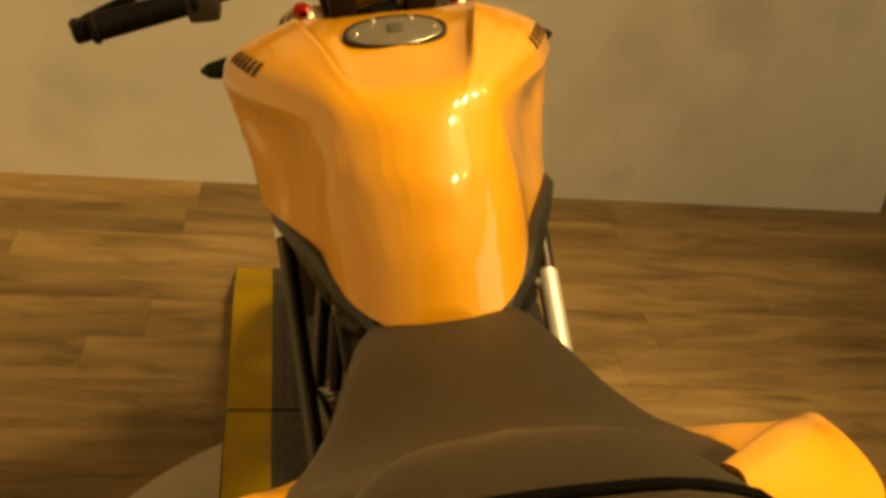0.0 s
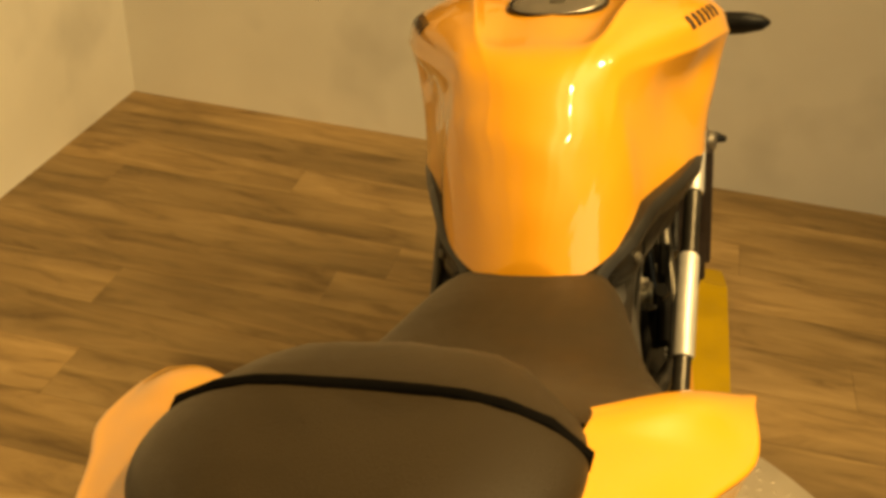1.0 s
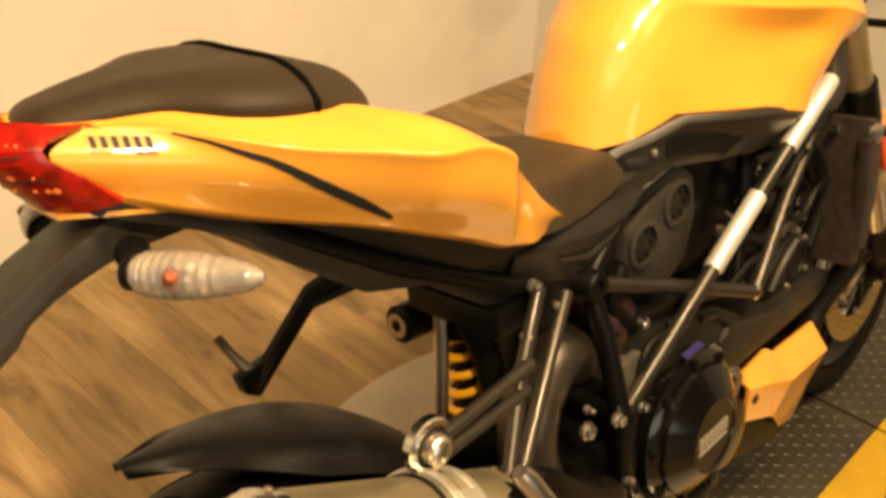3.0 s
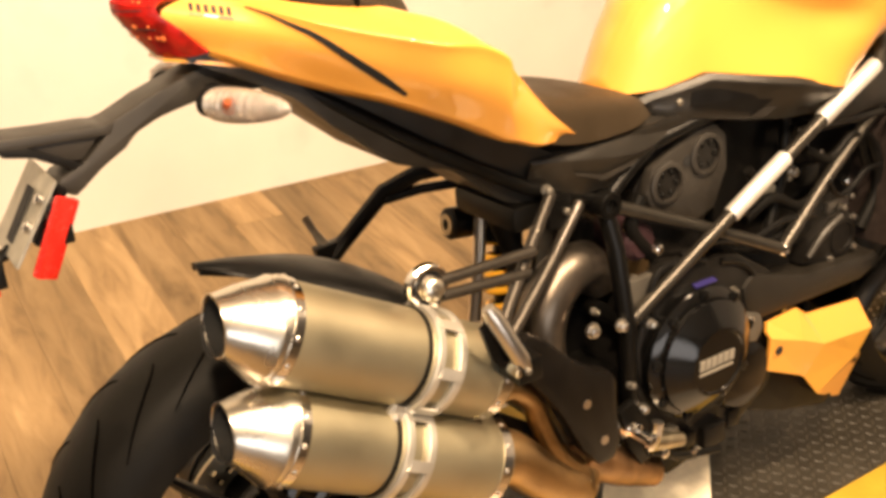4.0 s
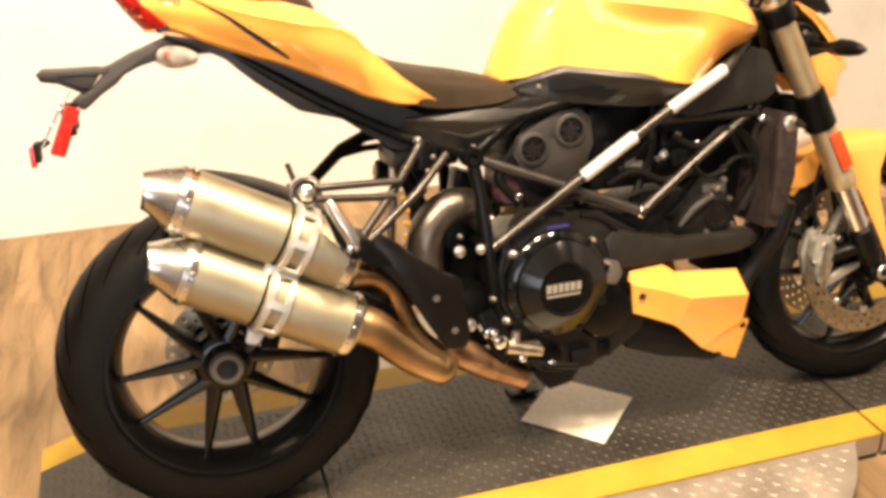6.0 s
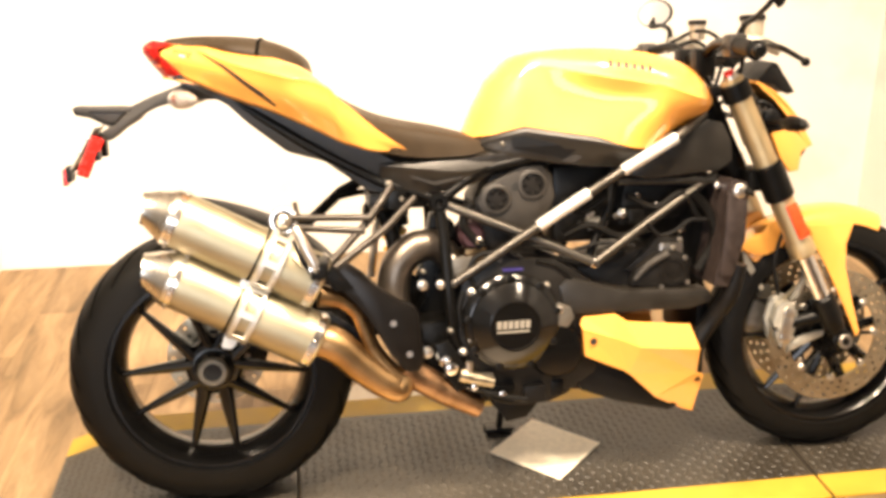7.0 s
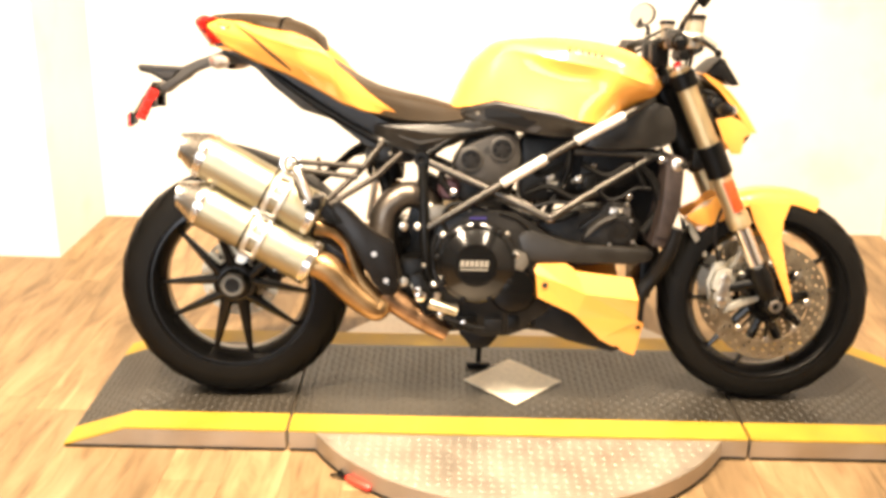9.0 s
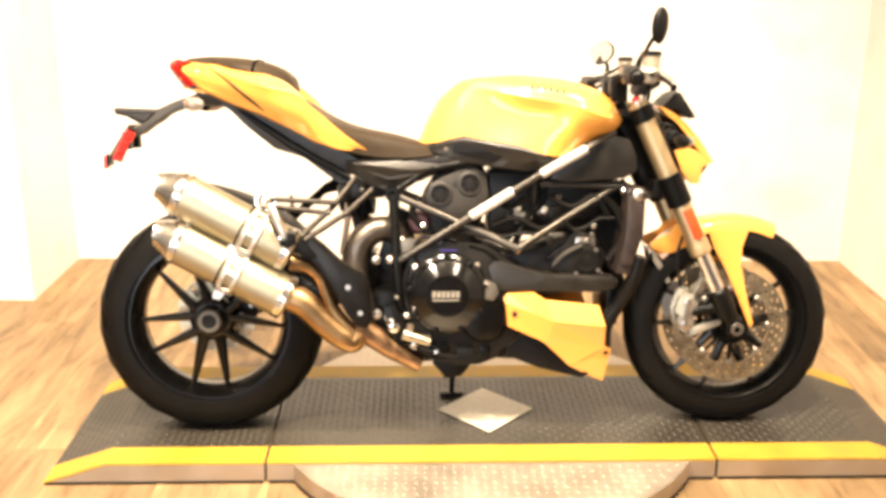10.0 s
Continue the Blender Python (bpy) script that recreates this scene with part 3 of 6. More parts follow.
part("brake_disc", perforated_disc(RA, 0.05, 0.065, 0.112), BRASS, rear, "perforated steel brake disc")
part("sprocket", lathe(RA + Vector((0, 0.11, 0)), (0, 1, 0), [(0, 0.09), (0.006, 0.09)], 40), ENGINE_GREY, rear)
cal_ob = part("rear_caliper", slab([(0.06, 0.285), (0.125, 0.29), (0.140, 0.33), (0.135, 0.36), (0.11, 0.385), (0.06, 0.37)], 0.03, 0.075, 0.006), BLACK_METAL, bike, "black rear brake caliper")
for x, z in ((0.085, 0.31), (0.115, 0.335), (0.09, 0.36)):
    part("caliper_bolt", lathe((x, 0.032, z), (0, -1, 0), [(0, 0.007), (0.006, 0.006)], 10), STEEL, cal_ob)

front = wheel("front_wheel", FA, 0.293, 0.061, 0.222, 40, "black ten-spoke alloy wheel")
part("hub", lathe(FA - Vector((0, 0.07, 0)), (0, 1, 0), [(0, 0.03), (0.01, 0.036), (0.03, 0.045), (0.11, 0.045), (0.13, 0.036), (0.14, 0.03)], 28), BLACK_METAL, front)
for s, _ in SIDES:
    part("brake_disc", perforated_disc(FA, s * 0.068, 0.112, 0.162, 0.005, 96, 7), BRASS, front, "large perforated steel brake disc")
    for k in range(8):
        a = 2 * math.pi * k / 8
        part("disc_bobbin", lathe(FA + Vector((math.cos(a) * 0.107, s * 0.068 - 0.006, math.sin(a) * 0.107)), (0, 1, 0), [(0, 0.007), (0.002, 0.009), (0.01, 0.009), (0.012, 0.007)], 12), STEEL, front)
        part("carrier_arm", bar(FA + Vector((math.cos(a) * 0.05, s * 0.068, math.sin(a) * 0.05)), FA + Vector((math.cos(a) * 0.102, s * 0.068, math.sin(a) * 0.102)), 0.012, 0.009, 0.3), BLACK_METAL, front)
    part("disc_carrier", ring(FA + Vector((0, s * 0.066, 0)), (0, 1, 0), [(0, 0.040), (0, 0.056), (0.004, 0.056), (0.004, 0.040)], 32), BLACK_METAL, front)
    leg_dir = Vector((0.268, 0, -0.58)).normalized()
    top = Vector((1.172, s * 0.105, 0.955))
    leg = part("fork_leg", lathe(top + leg_dir * 0.05, leg_dir, [(0, 0.024), (0.004, 0.0275), (0.41, 0.0275), (0.42, 0.031), (0.45, 0.031), (0.455, 0.026)], 28), GOLD, bike, "gold anodised fork leg")
    part("fork_cap", lathe(top + leg_dir * 0.040, leg_dir, [(0, 0.012), (0.002, 0.016), (0.012, 0.017), (0.014, 0.024), (0.024, 0.0255)], 20), STEEL, leg)
    part("adjuster", lathe(top + leg_dir * 0.030, leg_dir, [(0, 0.008), (0.002, 0.0115), (0.012, 0.0115)], 6), RED_ANODISED, leg, "red anodised adjuster")
    part("stanchion", lathe(top + leg_dir * 0.50, leg_dir, [(0, 0.0215), (0.13, 0.0215)], 24), POLISHED, leg, "polished steel stanchion")
    foot = top + leg_dir * 0.615
    bm = lathe(foot, leg_dir, [(0, 0.024), (0.006, 0.029), (0.05, 0.030), (0.085, 0.026), (0.10, 0.018)], 20)
    tube_into(bm, [foot + leg_dir * 0.03, FA + Vector((0, s * 0.105, 0))], 0.021, 14)
    lathe_into(bm, FA + Vector((0, s * 0.085, 0)), (0, s, 0), [(0, 0.026), (0.035, 0.026), (0.038, 0.022)], 20)
    tube_into(bm, [foot + leg_dir * 0.05, Vector((1.37, s * 0.085, 0.33)), Vector((1.34, s * 0.085, 0.33))], [0.018, 0.014, 0.012], 12)
    part("fork_foot", bm, BLACK_METAL, leg, "black fork foot")
    part("axle_end", ring(FA + Vector((0, s * 0.126, 0)), (0, s, 0), [(0, 0.009), (0, 0.0165), (0.003, 0.018), (0.006, 0.016), (0.006, 0.009)], 18), STEEL, leg)
    mid = top + leg_dir * 0.408
    u = Vector((leg_dir.z * -1, 0, leg_dir.x))
    bm = box((-0.014, -0.004, -0.043), (0.014, 0.004, 0.043), 0.003)
    rot = Matrix.Translation(mid + Vector((0.004, s * 0.034, 0))) @ Matrix.Rotation(-math.atan2(0.268, 0.58), 4, "Y")
    bmesh.ops.transform(bm, matrix=rot, verts=bm.verts)
    part("reflector", bm, ORANGE_REFLECTOR, leg, "orange reflector strip")
    cal = slab([(1.320, 0.292), (1.338, 0.254), (1.370, 0.264), (1.384, 0.310), (1.392, 0.354), (1.378, 0.392), (1.350, 0.396), (1.326, 0.386), (1.312, 0.337)], s * 0.046, s * 0.060, 0.005)
    cal_ob = part("brake_caliper", cal, CAST_GREY, bike, "grey cast brake caliper")
    part("caliper_half", slab([(1.326, 0.297), (1.340, 0.267), (1.364, 0.274), (1.376, 0.312), (1.383, 0.350), (1.372, 0.380), (1.348, 0.384), (1.330, 0.374), (1.318, 0.337)], s * 0.066, s * 0.094, 0.008), CAST_GREY, cal_ob)
    part("caliper_bridge", slab([(1.334, 0.307), (1.358, 0.304), (1.368, 0.344), (1.342, 0.350)], s * 0.090, s * 0.102, 0.003), STEEL, cal_ob)
    for z in (0.297, 0.357):
        part("piston_cap", lathe((1.350 + (z - 0.313) * 0.12, s * 0.090, z), (0, s, 0), [(0, 0.015), (0.010, 0.014), (0.012, 0.009)], 16), STEEL, cal_ob)
    for x, z in ((1.338, 0.272), (1.374, 0.377), (1.384, 0.337), (1.324, 0.322)):
        part("caliper_bolt", lathe((x, s * 0.090, z), (0, s, 0), [(0, 0.006), (0.010, 0.005)], 8), POLISHED, cal_ob)
    part("caliper_lug", slab([(1.367, 0.382), (1.384, 0.387), (1.407, 0.432), (1.397, 0.442)], s * 0.07, s * 0.085, 0.004), CAST_GREY, cal_ob)
    part("caliper_lug", slab([(1.357, 0.254), (1.412, 0.277), (1.452, 0.292), (1.452, 0.307), (1.402, 0.297), (1.362, 0.277)], s * 0.075, s * 0.088, 0.004), CAST_GREY, cal_ob)
    part("brake_hose", tube([(1.335, s * 0.08, 0.40), (1.318, s * 0.09, 0.48), (1.345, s * 0.085, 0.60), (1.29, s * 0.07, 0.70), (1.25, s * 0.04, 0.80)], 0.0045, 8, 5), BLACK_PLASTIC, bike)

for nm, z, dz, hw in (("upper_yoke", 0.882, 0.028, 0.135), ("lower_yoke", 0.675, 0.060, 0.14)):
    xc = 1.172 + (0.955 - z) / 0.58 * 0.268
    bm = bmesh.new()
    for s in (-1, 1):
        lathe_into(bm, Vector((xc, s * 0.105, z)) - leg_dir * dz * 0.75, leg_dir, [(0, 0.031), (0.004, 0.0345), (dz * 1.5 - 0.004, 0.0345), (dz * 1.5, 0.031)], 24)
    box_into(bm, (xc - 0.055, -0.10, z - dz * 0.4), (xc + 0.012, 0.10, z + dz * 0.4), 0.006)
    part(nm, bm, BLACK_METAL, bike, "black machined fork yoke")
part("steering_nut", lathe((1.155, 0, 0.892), (-0.42, 0, 0.90), [(0, 0.024), (0.012, 0.024), (0.018, 0.018), (0.026, 0.016)], 16), STEEL, bike, "steel steering stem nut")
part("ignition_lock", lathe((1.125, 0.0, 0.905), (-0.3, 0, 1), [(0, 0.02), (0.03, 0.02), (0.036, 0.014)], 16), BLACK_METAL, bike)
part("steering_head", lathe((1.147, 0, 0.91), (0.42, 0, -0.91), [(0, 0.035), (0.26, 0.035)], 20), BLACK_METAL, bike)

# handlebar and controls
bar_path = [(1.134, -0.345, 0.972), (1.146, -0.22, 0.985), (1.152, -0.11, 0.985), (1.15, -0.05, 0.962), (1.15, 0.05, 0.962), (1.144, 0.11, 0.982), (1.116, 0.22, 0.974), (1.097, 0.355, 0.957)]
hb = part("handlebar", tube(bar_path, 0.011, 14, 5), BLACK_METAL, bike, "black handlebar")
for s in (-1, 1):
    part("bar_clamp", box((1.125, s * 0.05 - 0.018, 0.915), (1.175, s * 0.05 + 0.018, 0.978), 0.006), BLACK_METAL, hb)
for s, _ in SIDES:
    # the bars are turned slightly to the left side
    turn = Vector((-0.030, 0, -0.011)) if s > 0 else Vector()
    a, b = (Vector((1.133, -0.356, 0.971)), Vector((1.1445, -0.235, 0.983))) if s < 0 else (Vector((1.0955, 0.365, 0.9555)), Vector((1.114, 0.235, 0.9725)))
    d = (b - a).normalized()
    part("grip", lathe(a, d, [(0, 0.014), (0.002, 0.019), (0.008, 0.021), (0.011, 0.0175), (0.11, 0.0165), (0.125, 0.0165), (0.128, 0.022), (0.136, 0.022)], 20), RUBBER, hb, "black rubber grip")
    part("bar_end", lathe(a - d * 0.02, d, [(0, 0.010), (0.003, 0.014), (0.018, 0.014), (0.022, 0.011)], 16), BLACK_METAL, hb)
    part("switch_block", box(Vector((1.124, s * 0.225 - 0.022, 0.958)) + turn, Vector((1.167, s * 0.225 + 0.020, 1.006)) + turn, 0.01), PANEL_GREY, hb)
    lever = part("lever", tube([Vector(p) + turn * k for p, k in (((1.205, s * 0.19, 0.985), 0), ((1.212, s * 0.23, 0.984), 0.3), ((1.196, s * 0.30, 0.979), 0.7), ((1.194, s * 0.345, 0.972), 1), ((1.211, s * 0.40, 0.948), 1))], [0.009, 0.008, 0.0065, 0.006, 0.005], 10, 5), BLACK_METAL, hb, "black control lever")
    part("lever_ball", lathe(Vector((1.211, s * 0.392, 0.950)) + turn, (0.1, s * 0.9, -0.42), [(0, 0.003), (0.003, 0.0075), (0.009, 0.0095), (0.015, 0.0075), (0.018, 0.002)], 14), BLACK_METAL, lever)
    part("master_cylinder", tube([(1.158, s * 0.182, 0.994), (1.19, s * 0.186, 0.990), (1.225, s * 0.19, 0.984), (1.262, s * 0.19, 0.966)], [0.013, 0.016, 0.014, 0.010], 14, 3), CAST_GREY, hb, "pale grey master cylinder")
    rc = Vector((1.212, -0.165, 0.998)) if s < 0 else Vector((1.205, 0.120, 0.998))
    rr = 0.025 if s < 0 else 0.020
    res = part("fluid_reservoir", lathe(rc, (0, 0, 1), [(0, rr * 0.8), (0.003, rr * 0.94), (0.034, rr), (0.035, rr * 1.1), (0.044, rr * 1.1)], 20), RESERVOIR, hb, "cloudy plastic fluid reservoir")
    part("lid", lathe(rc + Vector((0, 0, 0.036)), (0, 0, 1), [(0, rr * 1.12), (0.010, rr * 1.12), (0.012, rr * 0.95)], 20), BLACK_PLASTIC, res)
    part("brake_line", tube([(1.165, s * 0.14, 0.985), (1.200, s * 0.12, 0.995), (1.228, s * 0.09, 0.965), (1.225, s * 0.07, 0.90)], 0.005, 10, 4), BLACK_PLASTIC, hb)
    part("lever_pivot", lathe((1.205, s * 0.185, 0.962), (0, 0, 1), [(0, 0.014), (0.004, 0.017), (0.03, 0.017), (0.034, 0.012)], 14), CAST_GREY, hb)
    part("clamp_bolt", lathe((1.165, s * 0.205, 0.975), (0, s, 0), [(0, 0.008), (0.012, 0.007)], 8), POLISHED, hb)
    mc = Vector((1.192, -0.33, 1.098)) if s < 0 else Vector((1.176, 0.332, 1.071))
    stem = part("mirror_stem", tube([(1.166, s * 0.20, 0.995), (1.170, s * 0.207, 1.016), (1.172, s * 0.265, 1.038), (mc.x - 0.014, mc.y * 0.98, mc.z - 0.030), (mc.x, mc.y, mc.z - 0.01)], [0.010, 0.007, 0.006, 0.006, 0.006], 10, 5), BLACK_METAL, hb)
    bm = bmesh.new()
    bmesh.ops.create_uvsphere(bm, u_segments=24, v_segments=14, radius=1)
    facing = Vector((-1, 0.95 if s < 0 else -0.55, 0.12)).normalized()
    basis = facing.to_track_quat("Z", "Y").to_matrix().to_4x4()
    shape = Matrix.Diagonal((0.036, 0.046, 0.018, 1)) if s < 0 else Matrix.Diagonal((0.060, 0.036, 0.014, 1))
    for v in bm.verts:
        if v.co.z > 0.15:
            v.co.z = 0.15
        if s < 0:
            v.co.x *= 0.78 + 0.22 * v.co.y
    bmesh.ops.transform(bm, matrix=Matrix.Translation(mc) @ basis @ shape, verts=bm.verts)
    mir = part("mirror", bm, BLACK_PLASTIC, hb, "black oval rear-view mirror")
    bm = bmesh.new()
    bmesh.ops.create_circle(bm, segments=28, radius=0.9, cap_ends=True)
    bmesh.ops.transform(bm, matrix=Matrix.Translation(mc + facing * 0.0045) @ basis @ shape, verts=bm.verts)
    part("glass", bm, GLASS_MIRROR, mir, "mirror glass", smooth=False)
    ind = part("front_indicator", tube([(1.300, s * 0.085, 0.812), (1.298, s * 0.140, 0.812), (1.294, s * 0.172, 0.812), (1.290, s * 0.198, 0.812), (1.289, s * 0.228, 0.812), (1.290, s * 0.255, 0.811), (1.291, s * 0.266, 0.811)], [0.007, 0.007, 0.011, 0.0175, 0.0165, 0.011, 0.003], 18, 4), BLACK_PLASTIC, bike, "black indicator pod")
    part("lens", tube([(1.302, s * 0.180, 0.810), (1.302, s * 0.200, 0.810), (1.301, s * 0.232, 0.810), (1.298, s * 0.258, 0.810)], [0.007, 0.0150, 0.0140, 0.006], 16, 3), CLEAR_LENS, ind, "clear ribbed lens")
part("instrument_panel", prism([(1.20, -0.06, 0.955), (1.20, 0.06, 0.955), (1.26, 0.05, 0.99), (1.26, -0.05, 0.99)], (0.5, 0, -0.86), 0.03, 0.006), BLACK_PLASTIC, bike)
part("clutch_hose", tube([(1.14, 0.17, 0.985), (1.20, 0.10, 1.02), (1.22, 0.0, 0.98), (1.18, -0.03, 0.86)], 0.005, 8, 6), BLACK_PLASTIC, bike)
part("throttle_cable", tube([(1.10, -0.235, 0.97), (1.17, -0.16, 0.99), (1.23, -0.05, 0.95), (1.2, 0.0, 0.85)], 0.004, 8, 6), BLACK_PLASTIC, bike)

# headlight
head = part("headlight", half_loft([
    [(1.262, 0.0, 0.890), (1.262, 0.050, 0.886), (1.270, 0.078, 0.862), (1.290, 0.082, 0.800), (1.306, 0.065, 0.742)],
    [(1.320, 0.0, 0.858), (1.320, 0.045, 0.854), (1.325, 0.076, 0.830), (1.332, 0.080, 0.780), (1.342, 0.060, 0.722)],
    [(1.375, 0.0, 0.800), (1.375, 0.040, 0.797), (1.378, 0.066, 0.778), (1.376, 0.068, 0.745), (1.374, 0.05, 0.700)],
    [(1.412, 0.0, 0.748), (1.412, 0.030, 0.746), (1.408, 0.050, 0.740), (1.400, 0.050, 0.726), (1.388, 0.036, 0.705)]], 4, 3), BLACK_GLOSS, bike, "dark headlight glass under yellow shell pieces")
part("brow", sheet([[(1.262, y, 0.906 - abs(y) * 0.05), (1.310, y, 0.880 - abs(y) * 0.05), (1.374, y * 0.86, 0.816 - abs(y) * 0.05), (1.424, y * 0.55, 0.748)] for y in (-0.09, -0.05, 0, 0.05, 0.09)], 3, 3, 0.005), YELLOW, head, "yellow headlight brow")
for s, _ in SIDES:
    part("side_brow", slab([(1.262, 0.903), (1.30, 0.882), (1.374, 0.814), (1.422, 0.746), (1.400, 0.750), (1.352, 0.806), (1.306, 0.858), (1.272, 0.885)], s * 0.084, s * 0.091, 0.002, lambda x, z, s=s: -s * max(0, x - 1.34) * 0.45), YELLOW, head)
    part("cheek", slab([(1.302, 0.782), (1.345, 0.790), (1.372, 0.780), (1.414, 0.745), (1.388, 0.734), (1.380, 0.690), (1.352, 0.690), (1.326, 0.725)], s * 0.074, s * 0.089, 0.004, lambda x, z, s=s: -s * max(0, x - 1.34) * 0.42), YELLOW, head, "yellow headlight cheek")
    part("socket", lathe((1.300, s * 0.080, 0.822), (0, s, 0), [(0, 0.020), (0.012, 0.018), (0.016, 0.010)], 14), BLACK_PLASTIC, head)
    part("wire", tube([(1.240, s * 0.07, 0.84), (1.275, s * 0.088, 0.855), (1.300, s * 0.090, 0.842), (1.305, s * 0.085, 0.825)], 0.005, 8, 4), BLACK_PLASTIC, head)
    part("screw", lathe((1.285, s * 0.083, 0.838), (0, s, 0), [(0, 0.006), (0.006, 0.005)], 8), POLISHED, head)
part("fly_screen", sheet([[(1.268, y, 0.902), (1.300, y * 0.98, 0.940 - abs(y) * 0.06), (1.309, y * 0.96, 0.947 - abs(y) * 0.06)] + [(1.337, y * 0.9, 0.916 - abs(y) * 0.05), (1.366, y * 0.8, 0.873)] for y in (-0.078, -0.04, 0.0, 0.04, 0.078)], 3, 3, 0.005), BLACK_PLASTIC, head, "black fly screen")
for s, _ in SIDES:
    part("screen_side", slab([(1.266, 0.898), (1.304, 0.940), (1.338, 0.912), (1.364, 0.873), (1.345, 0.868), (1.312, 0.892)], s * 0.066, s * 0.071, 0.001), BLACK_PLASTIC, head)

# front mudguard
rows = []
for k in range(9):
    a = radians(136 - 71 * k / 8)
    rr, w = 0.308, 0.066 * (0.75 + 0.25 * math.sin(math.pi * min(1, (k + 0.6) / 8)))
    rows.append([FA + Vector((math.cos(a) * (rr - dr), y * w, math.sin(a) * (rr - dr))) for y, dr in ((-1, 0.035), (-0.85, 0.010), (-0.45, 0.0), (0.45, 0.0), (0.85, 0.010), (1, 0.035))])
fend = part("front_mudguard", sheet(rows, 2, 3, 0.004), YELLOW, bike, "yellow front mudguard")
for s, _ in SIDES:
    part("mudguard_stay", slab([(1.410, 0.560), (1.525, 0.560), (1.509, 0.512), (1.506, 0.458), (1.522, 0.377), (1.541, 0.296), (1.531, 0.285), (1.501, 0.361), (1.465, 0.442), (1.428, 0.510)], s * 0.066, s * 0.072, 0.002, lambda x, z, s=s: s * max(0, (0.5 - z)) * 0.1), YELLOW, fend)
    part("mudguard_tail", slab([(1.246, 0.522), (1.260, 0.506), (1.281, 0.495), (1.313, 0.494), (1.352, 0.512), (1.372, 0.545), (1.350, 0.580), (1.322, 0.572), (1.300, 0.548), (1.272, 0.536)], s * 0.058, s * 0.064, 0.002), YELLOW, fend)
    part("mudguard_bracket", slab([(1.254, 0.508), (1.268, 0.494), (1.314, 0.410), (1.304, 0.404), (1.262, 0.470)], s * 0.050, s * 0.055, 0.001), CAST_GREY, fend, "light grey mudguard bracket")

# tank: each station runs from the middle of the top over the ridge and the shoulder crease down the flank
REAR = ((0.790, 0.588), (0.812, 0.598), (0.868, 0.622), (0.925, 0.655), (0.968, 0.700), (0.990, 0.745))


def rear_section(x, top, low):
    """Half a section of the tank's rounded rear, whose plan is an ellipse at every height."""
    out = []
    for k in range(9):
        w = min(1.0, (x - 0.60) / 0.125)
        z = top - (top - low) * ((k / 8) ** 1.3 * (1 - w) + (0, 0.012, 0.03, 0.07, 0.14, 0.24, 0.42, 0.70, 1.0)[k] * w)
        a, b = next((p, q) for p, q in zip(REAR, REAR[1:]) if z <= q[0] or q is REAR[-1])
        xr = a[1] + (b[1] - a[1]) * (z - a[0]) / (b[0] - a[0])
        u = max(0.0, min(1.0, (x - xr) / 0.16))
        out.append((x, 0.107 * math.sqrt(1 - (1 - u) ** 2) if k else 0.0, z))
    return out


stations = []
for x in (0.600, 0.611, 0.622, 0.638, 0.655, 0.672, 0.690, 0.708):
    a, b = next((p, q) for p, q in zip(REAR, REAR[1:]) if x <= q[1])
    stations.append(rear_section(x, a[0] + (b[0] - a[0]) * (x - a[1]) / (b[1] - a[1]), 0.799 + (x - 0.6) * 0.14))
stations += [[(x, y, z) for y, z in half] for x, half in (
    (0.740, ((0, 0.980), (0.040, 0.9795), (0.050, 0.9785), (0.064, 0.974), (0.076, 0.966), (0.083, 0.952), (0.090, 0.922), (0.100, 0.870), (0.109, 0.818))),
    (0.800, ((0, 0.977), (0.058, 0.978), (0.067, 0.984), (0.088, 0.976), (0.104, 0.962), (0.112, 0.945), (0.111, 0.918), (0.117, 0.860), (0.131, 0.806))),
    (0.850, ((0, 0.975), (0.066, 0.976), (0.076, 0.987), (0.106, 0.974), (0.129, 0.956), (0.137, 0.934), (0.126, 0.903), (0.132, 0.852), (0.149, 0.799))),
    (0.900, ((0, 0.973), (0.074, 0.974), (0.085, 0.985), (0.126, 0.970), (0.153, 0.951), (0.162, 0.924), (0.146, 0.890), (0.150, 0.846), (0.163, 0.786))),
    (0.950, ((0, 0.970), (0.083, 0.971), (0.094, 0.980), (0.140, 0.963), (0.171, 0.943), (0.179, 0.915), (0.164, 0.882), (0.172, 0.840), (0.171, 0.772))),
    (1.000, ((0, 0.963), (0.091, 0.964), (0.102, 0.972), (0.152, 0.953), (0.185, 0.932), (0.194, 0.905), (0.189, 0.877), (0.183, 0.842), (0.150, 0.772))),
    (1.040, ((0, 0.955), (0.095, 0.956), (0.106, 0.961), (0.155, 0.943), (0.190, 0.918), (0.199, 0.891), (0.190, 0.868), (0.169, 0.838), (0.138, 0.800))),
    (1.090, ((0, 0.940), (0.092, 0.941), (0.104, 0.942), (0.150, 0.923), (0.181, 0.894), (0.188, 0.874), (0.177, 0.856), (0.152, 0.840), (0.122, 0.822))),
    (1.130, ((0, 0.914), (0.078, 0.914), (0.092, 0.911), (0.125, 0.895), (0.145, 0.876), (0.150, 0.867), (0.147, 0.858), (0.138, 0.849), (0.125, 0.840))),
    (1.155, ((0, 0.880), (0.050, 0.879), (0.070, 0.876), (0.085, 0.872), (0.095, 0.868), (0.097, 0.866), (0.095, 0.864), (0.090, 0.862), (0.080, 0.860))))]
sharp = []
